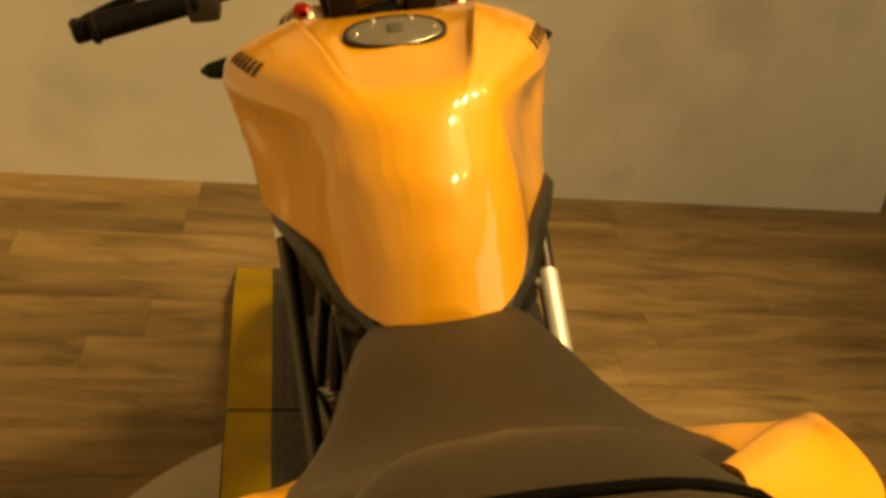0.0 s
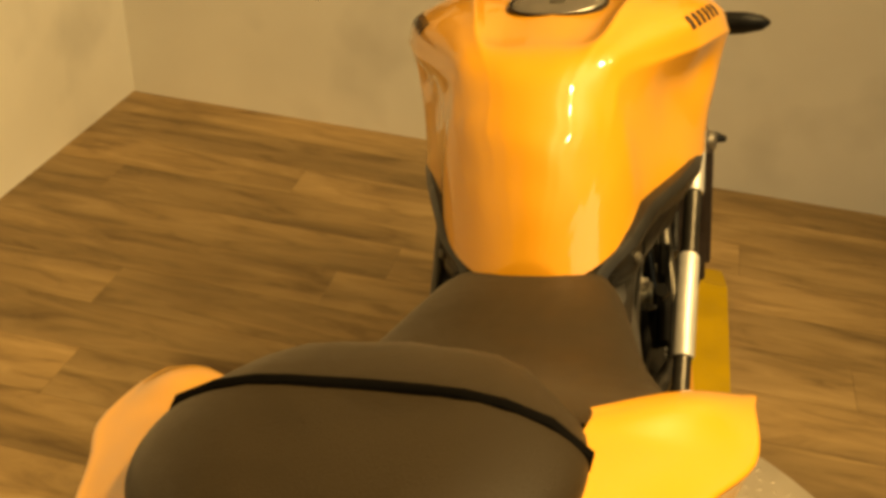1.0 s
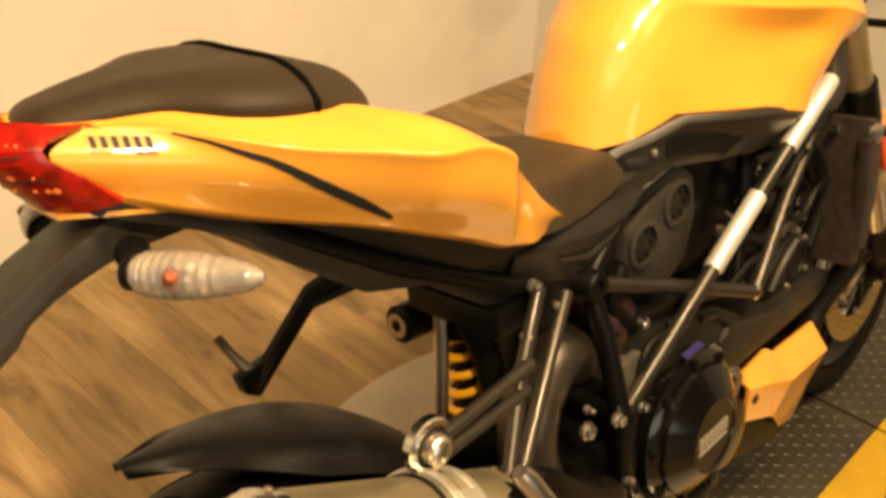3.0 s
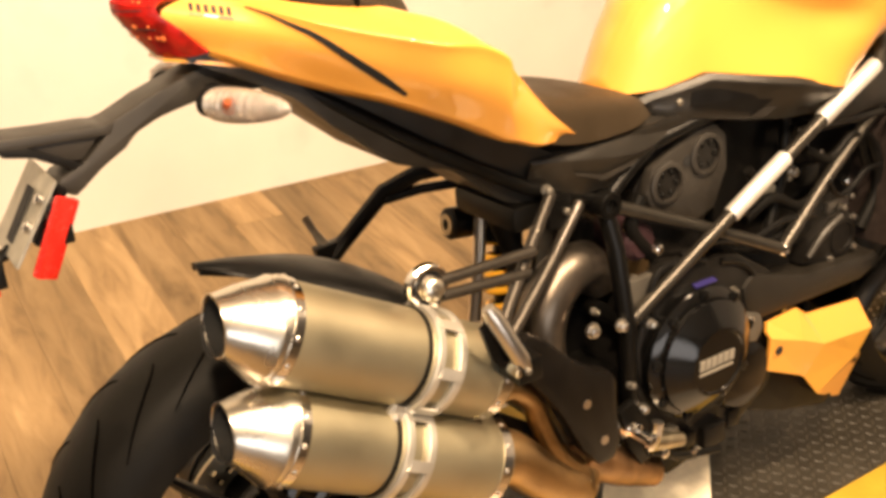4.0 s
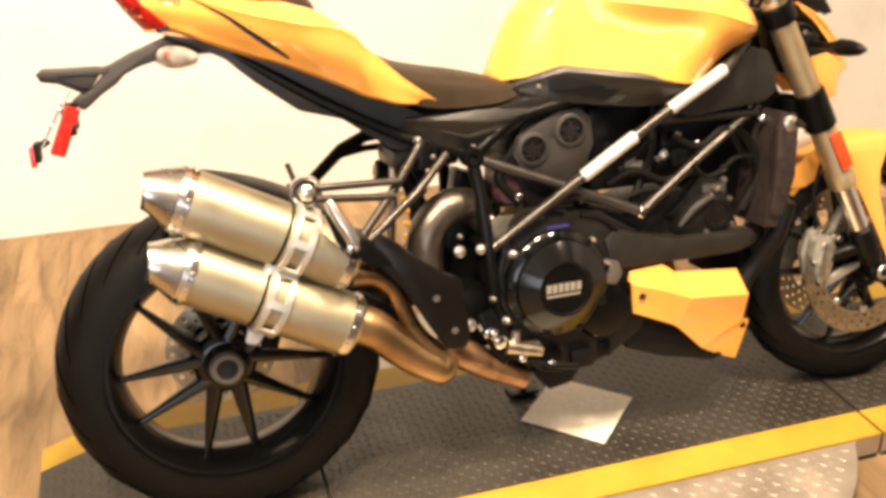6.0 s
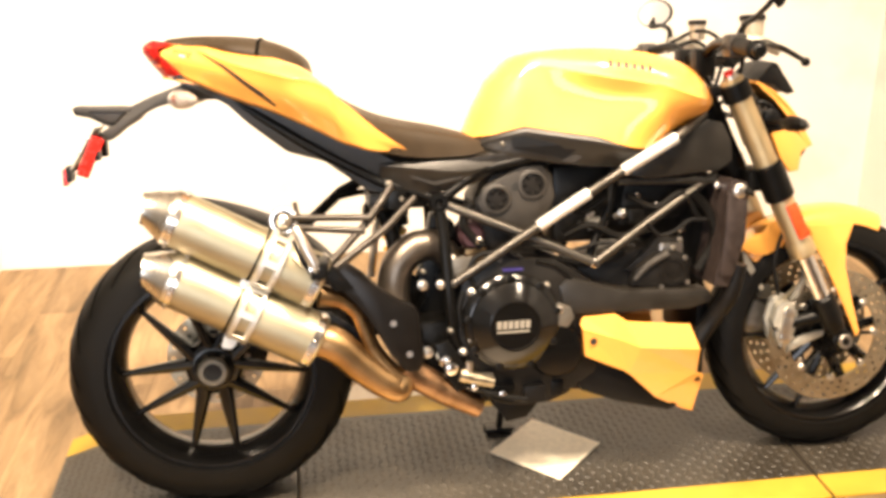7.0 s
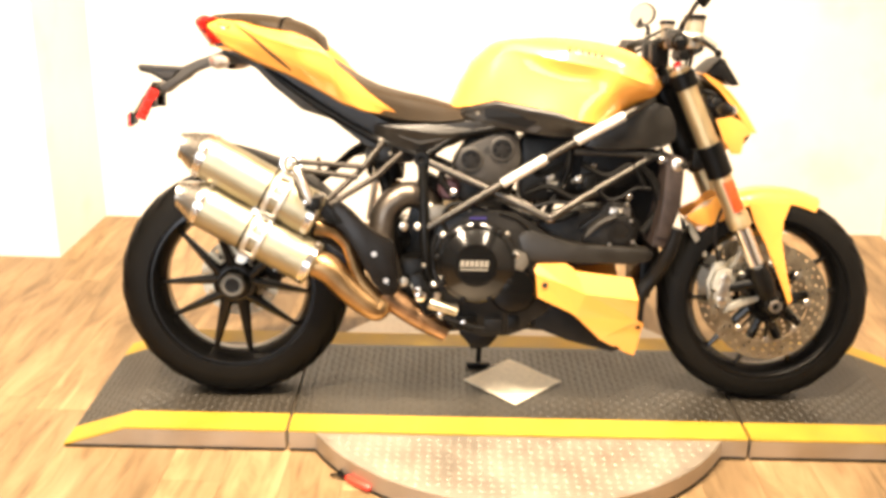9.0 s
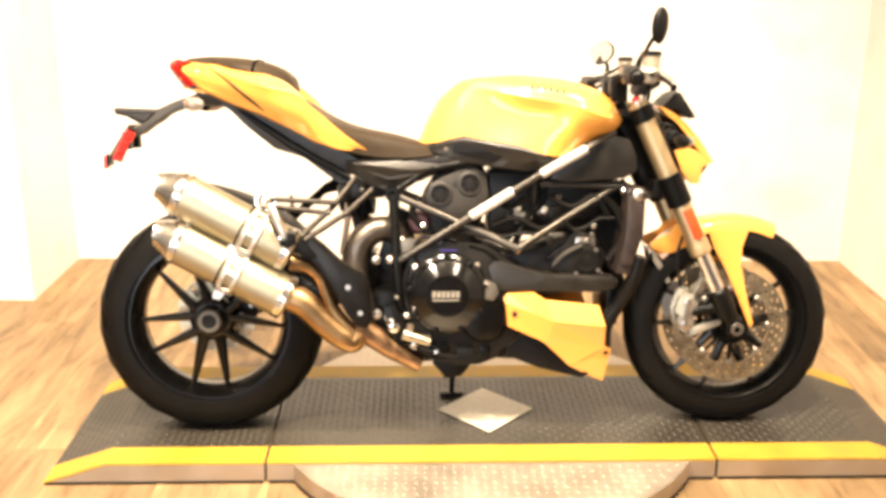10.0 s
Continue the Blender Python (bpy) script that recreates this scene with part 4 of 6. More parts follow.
for st in stations:
    q = [Vector(p) for p in st]
    k = max(0.0, min(1.0, (q[0].x - 0.76) / 0.08))
    sharp.append([q[0], q[1], q[1].lerp(q[2], 0.5 + 0.2 * k), q[2], q[2].lerp(q[3], 0.5 - 0.3 * k), q[3], q[4], q[4].lerp(q[5], 0.5 + 0.28 * k), q[5], q[5].lerp(q[6], 0.5 - 0.3 * k), q[6], q[7], q[8]])
body = half_loft(sharp, 3, 3)
for v in body.verts:
    if v.co.y > 0:
        v.co.y *= 1.06
tank = part("fuel_tank", body, YELLOW, bike, "glossy yellow sculpted fuel tank", angle=60)
cap = part("filler_cap", lathe((0.938, 0, 0.9575), (0.06, 0, 1), [(0, 0.056), (0.010, 0.056), (0.013, 0.053), (0.0145, 0.030), (0.0145, 0.0)], 36), STEEL, tank, "round brushed steel filler cap")
part("cap_seam", ring((0.938, 0, 0.9575), (0.06, 0, 1), [(0, 0.0565), (0, 0.059), (0.0135, 0.059), (0.0135, 0.0565)], 36), DARK_HOLE, cap)
part("lock_flap", box((0.925, -0.009, 0.9715), (0.952, 0.009, 0.9745), 0.002), DARK_STEEL, cap, "dark hinged lock flap")
for k in range(6):
    a = radians(30 + 60 * k)
    part("cap_screw", lathe((0.938 + math.cos(a) * 0.044, math.sin(a) * 0.044, 0.970), (0, 0, 1), [(0, 0.004), (0.003, 0.0035)], 8), POLISHED, cap)

# seats
part("rider_seat", half_loft([
    [(0.240, 0, 0.950), (0.240, 0.085, 0.945), (0.240, 0.126, 0.930), (0.240, 0.128, 0.890)],
    [(0.300, 0, 0.914), (0.300, 0.095, 0.910), (0.300, 0.148, 0.898), (0.300, 0.152, 0.852)],
    [(0.360, 0, 0.876), (0.360, 0.095, 0.873), (0.360, 0.148, 0.856), (0.360, 0.145, 0.800)],
    [(0.405, 0, 0.855), (0.405, 0.085, 0.853), (0.405, 0.133, 0.836), (0.405, 0.131, 0.784)],
    [(0.450, 0, 0.842), (0.450, 0.078, 0.840), (0.450, 0.117, 0.826), (0.450, 0.122, 0.772)],
    [(0.540, 0, 0.823), (0.540, 0.062, 0.822), (0.540, 0.096, 0.810), (0.540, 0.108, 0.764)],
    [(0.605, 0, 0.806), (0.605, 0.048, 0.805), (0.605, 0.080, 0.797), (0.605, 0.094, 0.766)],
    [(0.640, 0, 0.795), (0.640, 0.040, 0.794), (0.640, 0.066, 0.788), (0.640, 0.078, 0.772)]], 5, 4), SEAT_VINYL, bike, "dark brown-black vinyl rider seat", angle=60)
# pillion pad: along, half width, crest, lower edge, and how far the sides draw back
PAD = ((-0.050, 0.022, 1.024, 1.014, -0.004), (-0.040, 0.031, 1.031, 1.011, -0.003), (-0.010, 0.041, 1.036, 1.010, 0), (0.020, 0.049, 1.038, 1.008, 0), (0.045, 0.060, 1.038, 1.005, 0), (0.065, 0.078, 1.037, 1.000, 0),
       (0.085, 0.096, 1.036, 0.995, 0), (0.108, 0.108, 1.034, 0.990, 0), (0.140, 0.114, 1.030, 0.984, 0.002), (0.168, 0.113, 1.025, 0.977, 0.006), (0.205, 0.109, 1.014, 0.966, 0.018),
       (0.238, 0.103, 0.999, 0.953, 0.027), (0.262, 0.100, 0.978, 0.940, 0.034), (0.272, 0.098, 0.944, 0.925, 0.036))
pad = half_loft([[(x, 0, top), (x - back * 0.45, w * 0.70, top - 0.003), (x - back, w * 0.93, top - 0.30 * (top - low) - 0.002), (x - back, w, low + 0.45 * (top - low)), (x - back, w * 0.97, low)] for x, w, top, low, back in PAD], 4, 4)
PAD_SET = Matrix.Translation((0, 0.008, 1.0)) @ Matrix.Rotation(radians(1.5), 4, "X") @ Matrix.Translation((0, 0, -1.0))
bmesh.ops.transform(pad, matrix=PAD_SET, verts=pad.verts)
pil = part("pillion_seat", pad, SEAT_VINYL, bike, "dark brown-black vinyl pillion pad with black piping", angle=60)
tree = surface(pil)
line = []
for k in range(-10, 11):
    a = radians(k * 10.4)
    x = 0.166 - 0.011 * min(1, (k / 8) ** 2)
    hit = tree.ray_cast(Vector((x, 0.008 + 0.3 * math.sin(a), 0.985 + 0.3 * math.cos(a))), Vector((0, -math.sin(a), -math.cos(a))))[0]
    line.append(hit + Vector((0, math.sin(a), math.cos(a))) * 0.0004)
part("piping", tube(line, 0.0040, 10), PIPING, pil, "black piping")

# tail
COWL = [
    [(-0.058, 0.016, 1.024), (-0.040, 0.030, 1.021), (-0.019, 0.037, 1.018), (-0.046, 0.036, 1.005), (-0.004, 0.051, 0.958), (-0.004, 0.042, 0.950)],
    [(0.020, 0.036, 1.018), (0.022, 0.052, 1.012), (0.026, 0.066, 1.009), (0.027, 0.080, 0.985), (0.029, 0.069, 0.943), (0.029, 0.055, 0.935)],
    [(0.055, 0.058, 1.013), (0.057, 0.081, 1.003), (0.063, 0.103, 0.995), (0.066, 0.106, 0.966), (0.070, 0.084, 0.924), (0.070, 0.067, 0.916)],
    [(0.095, 0.080, 1.007), (0.098, 0.107, 0.994), (0.104, 0.135, 0.979), (0.108, 0.129, 0.949), (0.113, 0.099, 0.906), (0.113, 0.078, 0.898)],
    [(0.150, 0.094, 0.995), (0.158, 0.129, 0.980), (0.166, 0.163, 0.961), (0.170, 0.151, 0.922), (0.178, 0.129, 0.883), (0.178, 0.100, 0.875)],
    [(0.185, 0.100, 0.987), (0.197, 0.148, 0.969), (0.209, 0.189, 0.950), (0.216, 0.175, 0.903), (0.224, 0.145, 0.862), (0.224, 0.110, 0.854)],
    [(0.206, 0.103, 0.981), (0.240, 0.158, 0.966), (0.268, 0.192, 0.939), (0.276, 0.181, 0.885), (0.284, 0.152, 0.833), (0.284, 0.112, 0.825)],
    [(0.219, 0.100, 0.974), (0.260, 0.148, 0.955), (0.302, 0.193, 0.919), (0.310, 0.182, 0.866), (0.328, 0.156, 0.810), (0.328, 0.115, 0.803)],
    [(0.226, 0.104, 0.940), (0.268, 0.146, 0.925), (0.312, 0.184, 0.906), (0.318, 0.177, 0.860), (0.336, 0.156, 0.808), (0.336, 0.115, 0.801)],
    [(0.336, 0.135, 0.866), (0.338, 0.150, 0.878), (0.342, 0.1655, 0.880), (0.352, 0.163, 0.846), (0.372, 0.149, 0.794), (0.372, 0.112, 0.788)],
    [(0.390, 0.120, 0.820), (0.391, 0.132, 0.832), (0.394, 0.1455, 0.833), (0.400, 0.143, 0.815), (0.415, 0.130, 0.785), (0.415, 0.106, 0.782)],
    [(0.448, 0.106, 0.790), (0.452, 0.114, 0.790), (0.458, 0.121, 0.786), (0.457, 0.119, 0.784), (0.450, 0.112, 0.780), (0.446, 0.102, 0.780)]]


def decal(name, tree, quad, u0, u1, v0, v1, material, parent, lift=0.001, label="", slant=0.03, n=3, m=2):
    """A flat mark on a curved surface. quad: corners of the lettering; u, v: the mark's share of it."""
    bm = bmesh.new()
    a, b, c, d = [Vector(q) for q in quad]
    out = (b - a).cross(d - a).normalized()
    out = out if out.y * a.y > 0 else -out
    grid = []
    for j in range(m + 1):
        row = []
        for i in range(n + 1):
            v = v0 + (v1 - v0) * j / m
            u = u0 + (u1 - u0) * i / n + slant * (0.5 - v)
            p = (a.lerp(b, u)).lerp(d.lerp(c, u), v)
            q = tree.ray_cast(p + out * 0.03, -out)[0] or tree.find_nearest(p)[0]
            row.append(bm.verts.new(q + out * lift))
        grid.append(row)
    for r0, r1 in zip(grid, grid[1:]):
        for i in range(n):
            bm.faces.new((r0[i], r0[i + 1], r1[i + 1], r1[i]))
    return part(name, bm, material, parent, label, smooth=False)


def lettering(tree, quad, parent):
    """A row of six plain dark blocks in place of the maker's name."""
    for k in range(6):
        decal("emblem_block", tree, quad, k / 6 + 0.022, k / 6 + 0.118, 0.03, 0.97, EMBLEM, parent, label="dark emblem block" if k == 0 else "")


for s, _ in SIDES:
    off = 0.0 if s < 0 else 0.004
    rows = []
    for st in COWL:
        wide = 0.016 * math.exp(-((st[2][0] - 0.145) / 0.085) ** 2) if s > 0 else 0.0
        q = [Vector((x - (0.006 if s > 0 and x > 0.2 else 0), s * y + off + wide * share, z)) for (x, y, z), share in zip(st, (0.1, 0.55, 1, 1, 0.9, 0.8))]
        rows.append([q[0], q[1], q[1].lerp(q[2], 0.80), q[2], q[2].lerp(q[3], 0.22), q[3], q[4].lerp(q[3], 0.12), q[4], q[5]])
    cowl = part("tail_cowl", sheet(rows, 5, 4, 0.004), YELLOW, bike, "glossy yellow tail side cowl", angle=50)
    tree = surface(cowl)
    path = crom([(0.033, s * 0.074, 1.003), (0.051, s * 0.0925, 0.993), (0.069, s * 0.108, 0.981), (0.088, s * 0.121, 0.9685), (0.107, s * 0.130, 0.9525), (0.138, s * 0.135, 0.927), (0.188, s * 0.139, 0.888)], 5)
    bm = bmesh.new()
    ring_pts = []
    for k, p in enumerate(path):
        q, nrm = tree.find_nearest(p + Vector((0, s * 0.004 + off, 0.001)))[:2]
        nrm = nrm if nrm.y * s > 0 else -nrm
        t = k / (len(path) - 1)
        d = (path[min(k + 1, len(path) - 1)] - path[max(k - 1, 0)]).normalized()
        side = d.cross(nrm).normalized()
        w = 0.0006 + 0.0056 * t ** 1.2 * (1 if t < 0.9 else (1.05 - t) / 0.15)
        ring_pts.append([q + side * w + nrm * 0.0012, q - side * w + nrm * 0.0012, q - side * w - nrm * 0.001, q + side * w - nrm * 0.001])
    part("vent_slot", skin(bm, ring_pts), DARK_HOLE, cowl, "dark tapering vent slot", smooth=False)
    quad = [(-0.019, s * 0.043 + off, 1.0125), (0.0195, s * 0.072 + off, 1.006), (0.0195, s * 0.078 + off, 0.996), (-0.0185, s * 0.048 + off, 1.003)]
    lettering(tree, quad, cowl)
    for nm, u0, u1, m_ in (("green stripe", 0.0, 0.32, STRIPE_GREEN), ("white stripe", 0.34, 0.64, STRIPE_WHITE), ("red stripe", 0.66, 0.98, STRIPE_RED)):
        decal("stripe", tree, quad, u0, u1, 1.15, 1.4, m_, cowl, label=nm)

lamp_half = [
    [(-0.064, 0, 1.027), (-0.052, 0.018, 1.025), (-0.034, 0.032, 1.020), (-0.0185, 0.0405, 1.017)],
    [(-0.083, 0, 1.016), (-0.075, 0.018, 1.013), (-0.063, 0.030, 1.011), (-0.051, 0.037, 1.009)],
    [(-0.067, 0, 0.985), (-0.056, 0.024, 0.984), (-0.043, 0.040, 0.983), (-0.028, 0.048, 0.983)],
    [(-0.046, 0, 0.958), (-0.034, 0.028, 0.957), (-0.020, 0.044, 0.957), (-0.006, 0.056, 0.960)]]
tail_lamp = part("tail_lamp", sheet([[(x, -y, z) for x, y, z in r[:0:-1]] + r for r in lamp_half], 3, 3, -0.006), RED_LENS, bike, "red faceted wraparound tail lamp", angle=20)
tree = surface(tail_lamp)
for k, (y, z) in enumerate([(q * t, z) for z, ys in ((1.0165, (0.010, 0.018, 0.025, 0.031)), (1.002, (0.012, 0.027)), (0.990, (0.020, 0.036)), (0.972, (0.014, 0.030, 0.040, 0.047))) for t in ys for q in (-1, 1)]):
    q, nrm = tree.find_nearest(Vector((-0.085 + abs(y) * 0.6, y, z)))[:2]
    nrm = nrm if nrm.x < 0 else -nrm
    r = (0.0026, 0.0016, 0.0034, 0.0020, 0.0012)[k % 5]
    part("lamp_spot", lathe(q - nrm * 0.001, nrm, [(0, r), (0.0016, r), (0.0026, r * 0.4)], 8), RED_SPOT, tail_lamp)
for z0, y0 in ((1.0085, 0.037), (0.983, 0.046)):
    seam = [tree.find_nearest(Vector((-0.09 + abs(y0 * k / 6) * 0.6, y0 * k / 6, z0)))[0] for k in range(-6, 7)]
    part("lamp_seam", tube(seam, 0.0008, 6), DARK_HOLE, tail_lamp)
part("tail_cover", sheet([[(-0.060, y * 0.30, 1.025), (-0.035, y * 0.56, 1.023), (0.0, y * 0.70, 1.018)] for y in (-0.055, -0.03, 0, 0.03, 0.055)], 3, 3, 0.005), YELLOW, bike, "yellow tail top piece")
part("tail_lower", sheet([[(-0.048, y * 0.5, 0.954), (-0.02, y * 0.8, 0.950), (0.03, y, 0.938)] for y in (-0.052, -0.03, 0, 0.03, 0.052)], 3, 3, 0.004), YELLOW, bike)

# black undertail and seat base
under = slab([(-0.03, 0.95), (0.03, 0.921), (0.085, 0.892), (0.13, 0.848), (0.206, 0.787), (0.284, 0.764), (0.376, 0.694), (0.439, 0.687), (0.533, 0.687), (0.626, 0.719), (0.689, 0.750), (0.735, 0.760), (0.72, 0.772), (0.64, 0.764), (0.54, 0.752), (0.44, 0.756), (0.36, 0.800), (0.24, 0.885), (0.12, 0.94), (0.02, 0.985)], -1, 1, 0.008)
for v in under.verts:
    half_w = 0.040 + 0.070 * min(1, max(0, (v.co.x + 0.03) / 0.35))
    v.co.y *= half_w * (1 - 0.35 * max(0, min(1, (0.86 - v.co.z) / 0.15)) * (1 if v.co.x < 0.4 else 0.35))
for v in under.verts:
    if 0.42 < v.co.x < 0.75 and v.co.z < 0.72:
        v.co.y *= 0.86
under_ob = part("undertail", under, SATIN, bike, "satin dark grey plastic undertail and seat base")
for s, _ in SIDES:
    rows = []
    for x, zt, zc, zl, y in ((0.400, 0.772, 0.750, 0.712, 0.098), (0.454, 0.768, 0.746, 0.692, 0.112), (0.534, 0.764, 0.735, 0.688, 0.114), (0.606, 0.764, 0.732, 0.700, 0.108), (0.650, 0.775, 0.742, 0.722, 0.100), (0.700, 0.768, 0.745, 0.738, 0.096)):
        rows.append([(x, s * (y - 0.030), zt), (x, s * (y - 0.010), zt - 0.008), (x, s * (y - 0.001), zc + 0.004), (x, s * y, zc), (x, s * (y - 0.003), zc - 0.006), (x, s * (y - 0.016), zl), (x, s * (y - 0.035), zl - 0.002)])
    base = part("seat_base", sheet(rows, 2, 1, 0.003 * -s), SATIN, bike, "satin dark grey seat base", angle=25)
    for quad_ in (((0.464, 0.727), (0.519, 0.712), (0.519, 0.705), (0.470, 0.722)), ((0.519, 0.712), (0.582, 0.722), (0.576, 0.716), (0.519, 0.705))):
        part("badge_bar", prism([(x, s * 0.1085, z) for x, z in quad_], (0, s, 0), 0.002), PANEL_GREY, base)
    rows = []
    for x, yb, zb, yl, zl in ((0.626, 0.064, 0.798, 0.066, 0.776), (0.640, 0.072, 0.805, 0.078, 0.768), (0.670, 0.094, 0.814, 0.094, 0.760), (0.720, 0.113, 0.826, 0.102, 0.752), (0.800, 0.139, 0.812, 0.120, 0.738), (0.865, 0.157, 0.802, 0.134, 0.730), (0.930, 0.160, 0.784, 0.136, 0.728), (0.985, 0.150, 0.770, 0.136, 0.738)):
        rows.append([(x, s * (yb - 0.02), zb - 0.004), (x, s * (yb + 0.002), zb - 0.003), (x, s * (yb + 0.009), zb - 0.012), (x, s * (yb + 0.007), zb - 0.02), (x, s * (yl + 0.008), zl + 0.012), (x, s * (yl + 0.004), zl + 0.002), (x, s * (yl - 0.015), zl)])
    panel = part("side_panel", sheet(rows, 1, 2, 0.003 * -s), SATIN, bike, "satin dark grey side panel under the tank", angle=30)
    tree = surface(panel)
    for nm, pts, m_ in (("panel_inset", ((0.690, 0.802), (0.722, 0.808), (0.845, 0.784), (0.800, 0.752), (0.690, 0.778)), BLACK_PLASTIC), ("panel_rib", ((0.850, 0.790), (0.878, 0.786), (0.822, 0.742), (0.796, 0.746)), PANEL_GREY)):
        bm = bmesh.new()
        vs = []
        for x, z in pts:
            q, nrm = tree.find_nearest(Vector((x, s * (0.115 + (x - 0.72) * 0.25), z)))[:2]
            vs.append(bm.verts.new(Vector((x, q.y + s * 0.0025, z))))
        bm.faces.new(vs)
        ex = bmesh.ops.extrude_face_region(bm, geom=bm.faces[:])
        for v in ex["geom"]:
            if isinstance(v, bmesh.types.BMVert):
                v.co.y -= s * 0.006
        part(nm, bm, m_, panel, smooth=False)
    part("panel_screw", lathe((0.672, s * 0.100, 0.786), (0, s, 0), [(0, 0.006), (0.004, 0.006), (0.006, 0.004)], 12), DARK_STEEL, bike)
    part("air_duct", slab([(0.992, 0.762), (1.054, 0.789), (1.13, 0.825), (1.17, 0.813), (1.188, 0.775), (1.192, 0.728), (1.16, 0.708), (0.992, 0.696), (0.95, 0.708)], s * 0.09, s * 0.132, 0.010), SATIN, bike, "black plastic air duct cover")

# plate holder
holder = part("plate_holder", slab([(0.05, 0.935), (0.065, 0.902), (0.0, 0.903), (-0.026, 0.899), (-0.065, 0.890), (-0.092, 0.878), (-0.106, 0.864), (-0.134, 0.848), (-0.157, 0.830), (-0.168, 0.822), (-0.190, 0.836), (-0.180, 0.846), (-0.152, 0.859), (-0.124, 0.884), (-0.116, 0.896), (-0.077, 0.914), (-0.010, 0.938)], -0.030, 0.030, 0.005), PANEL_GREY, bike, "dark grey plastic plate holder arm")
part("upper_arm", slab([(-0.112, 0.897), (-0.128, 0.893), (-0.232, 0.899), (-0.241, 0.892), (-0.232, 0.885), (-0.171, 0.884), (-0.118, 0.882)], -0.030, 0.030, 0.003), PANEL_GREY, holder)
part("rear_brace", slab([(-0.238, 0.890), (-0.233, 0.879), (-0.204, 0.873), (-0.167, 0.853), (-0.152, 0.856), (-0.175, 0.868), (-0.205, 0.885), (-0.230, 0.890)], -0.030, 0.030, 0.003), BLACK_PLASTIC, holder)
bm = prism([(-0.190, -0.06, 0.852), (-0.190, 0.06, 0.852), (-0.246, 0.06, 0.768), (-0.246, -0.06, 0.768)], (-0.85, 0, 0.53), 0.003, 0.001)
part("web", slab([(-0.122, 0.893), (-0.140, 0.896), (-0.228, 0.898), (-0.236, 0.892), (-0.205, 0.879), (-0.180, 0.864), (-0.153, 0.860)], -0.026, 0.026, 0.003), PANEL_GREY, holder, "satin grey triangular web")
plate = part("plate_bracket", bm, CAST_GREY, bike, "bare metal number plate bracket")
part("plate_slot", prism([(-0.2065, -0.012, 0.836), (-0.2065, 0.012, 0.836), (-0.240, 0.012, 0.782), (-0.240, -0.012, 0.782)], (-0.85, 0, 0.53), 0.002), DARK_HOLE, plate, smooth=False)
for x, z in ((-0.205, 0.832), (-0.222, 0.805)):
    part("plate_bolt", lathe((x - 0.002, -0.046, z), (-0.85, 0, 0.53), [(0, 0.006), (0.006, 0.006), (0.008, 0.003)], 10), POLISHED, plate)
part("plate_backing", prism([(-0.186, -0.045, 0.842), (-0.186, 0.045, 0.842), (-0.224, 0.045, 0.785), (-0.224, -0.045, 0.785)], (0.85, 0, -0.53), 0.010, 0.002), BLACK_PLASTIC, plate)
part("plate_foot", tube([(-0.240, 0, 0.774), (-0.250, 0, 0.767), (-0.262, 0, 0.764), (-0.268, 0, 0.750)], 0.007, 8), BLACK_METAL, plate)
part("reflector_holder", box((-0.266, -0.024, 0.738), (-0.255, 0.024, 0.772), 0.002), BLACK_PLASTIC, plate)
part("rear_reflector", box((-0.274, -0.022, 0.730), (-0.264, 0.022, 0.766), 0.002), RED_REFLECTOR, plate, "small red reflector")
for s, _ in SIDES:
    bm = box((-0.0055, -0.013, -0.045), (0.0055, 0.013, 0.045), 0.003)
    d = Vector((-0.043, 0, -0.088)).normalized()
    m = Matrix.Translation((-0.204, s * 0.064, 0.794)) @ Matrix.Rotation(math.atan2(0.043, 0.088), 4, "Y") @ Matrix.Rotation(radians(s * 90 - s * 25), 4, "Z")
    bmesh.ops.transform(bm, matrix=m, verts=bm.verts)
    if s < 0:
        part("side_reflector", bm, RED_REFLECTOR, bike, "long red side reflector")
    else:
        bm.free()
    part("reflector_mount", box((-0.206, s * 0.046 - 0.020, 0.785), (-0.185, s * 0.046 + 0.010, 0.832), 0.003), BLACK_PLASTIC, bike)
    ind = part("rear_indicator", tube([(0.0, s * 0.035, 0.905), (-0.012, s * 0.058, 0.907), (-0.02, s * 0.078, 0.907)], [0.015, 0.012, 0.015], 14, 3), BLACK_PLASTIC, bike, "black indicator stalk")
    spine = crom([(-0.020, s * 0.074, 0.907), (-0.016, s * 0.086, 0.907), (-0.006, s * 0.106, 0.907), (0.010, s * 0.134, 0.907), (0.024, s * 0.160, 0.907), (0.030, s * 0.171, 0.907)], 6)
    wide = crom([(0, 0, 0.013), (0.2, 0, 0.018), (0.4, 0, 0.0195), (0.6, 0, 0.017), (0.8, 0, 0.011), (1, 0, 0.004)], 6)
    lens = part("lens", tube(spine, [w_.z + (0.0005 if k % 2 else 0) for k, w_ in enumerate(wide)], 18), CLEAR_LENS, ind, "clear ribbed indicator lens", angle=30)
    part("reflector", tube(spine, [w_.z * (0.62 if k % 2 else 0.52) for k, w_ in enumerate(wide)], 14), LENS_REFLECTOR, lens, "grey metallic inner reflector")
    part("rim", tube([(-0.022, s * 0.070, 0.907), (-0.0195, s * 0.077, 0.907)], 0.0155, 16), BLACK_PLASTIC, ind)
    part("inner_bulb", lathe((-0.012, s * 0.114, 0.9075), (-0.45, s * 0.65, 0.6), [(0, 0.009), (0.008, 0.008), (0.014, 0.004)], 10), AMBER, lens, "amber bulb spot")

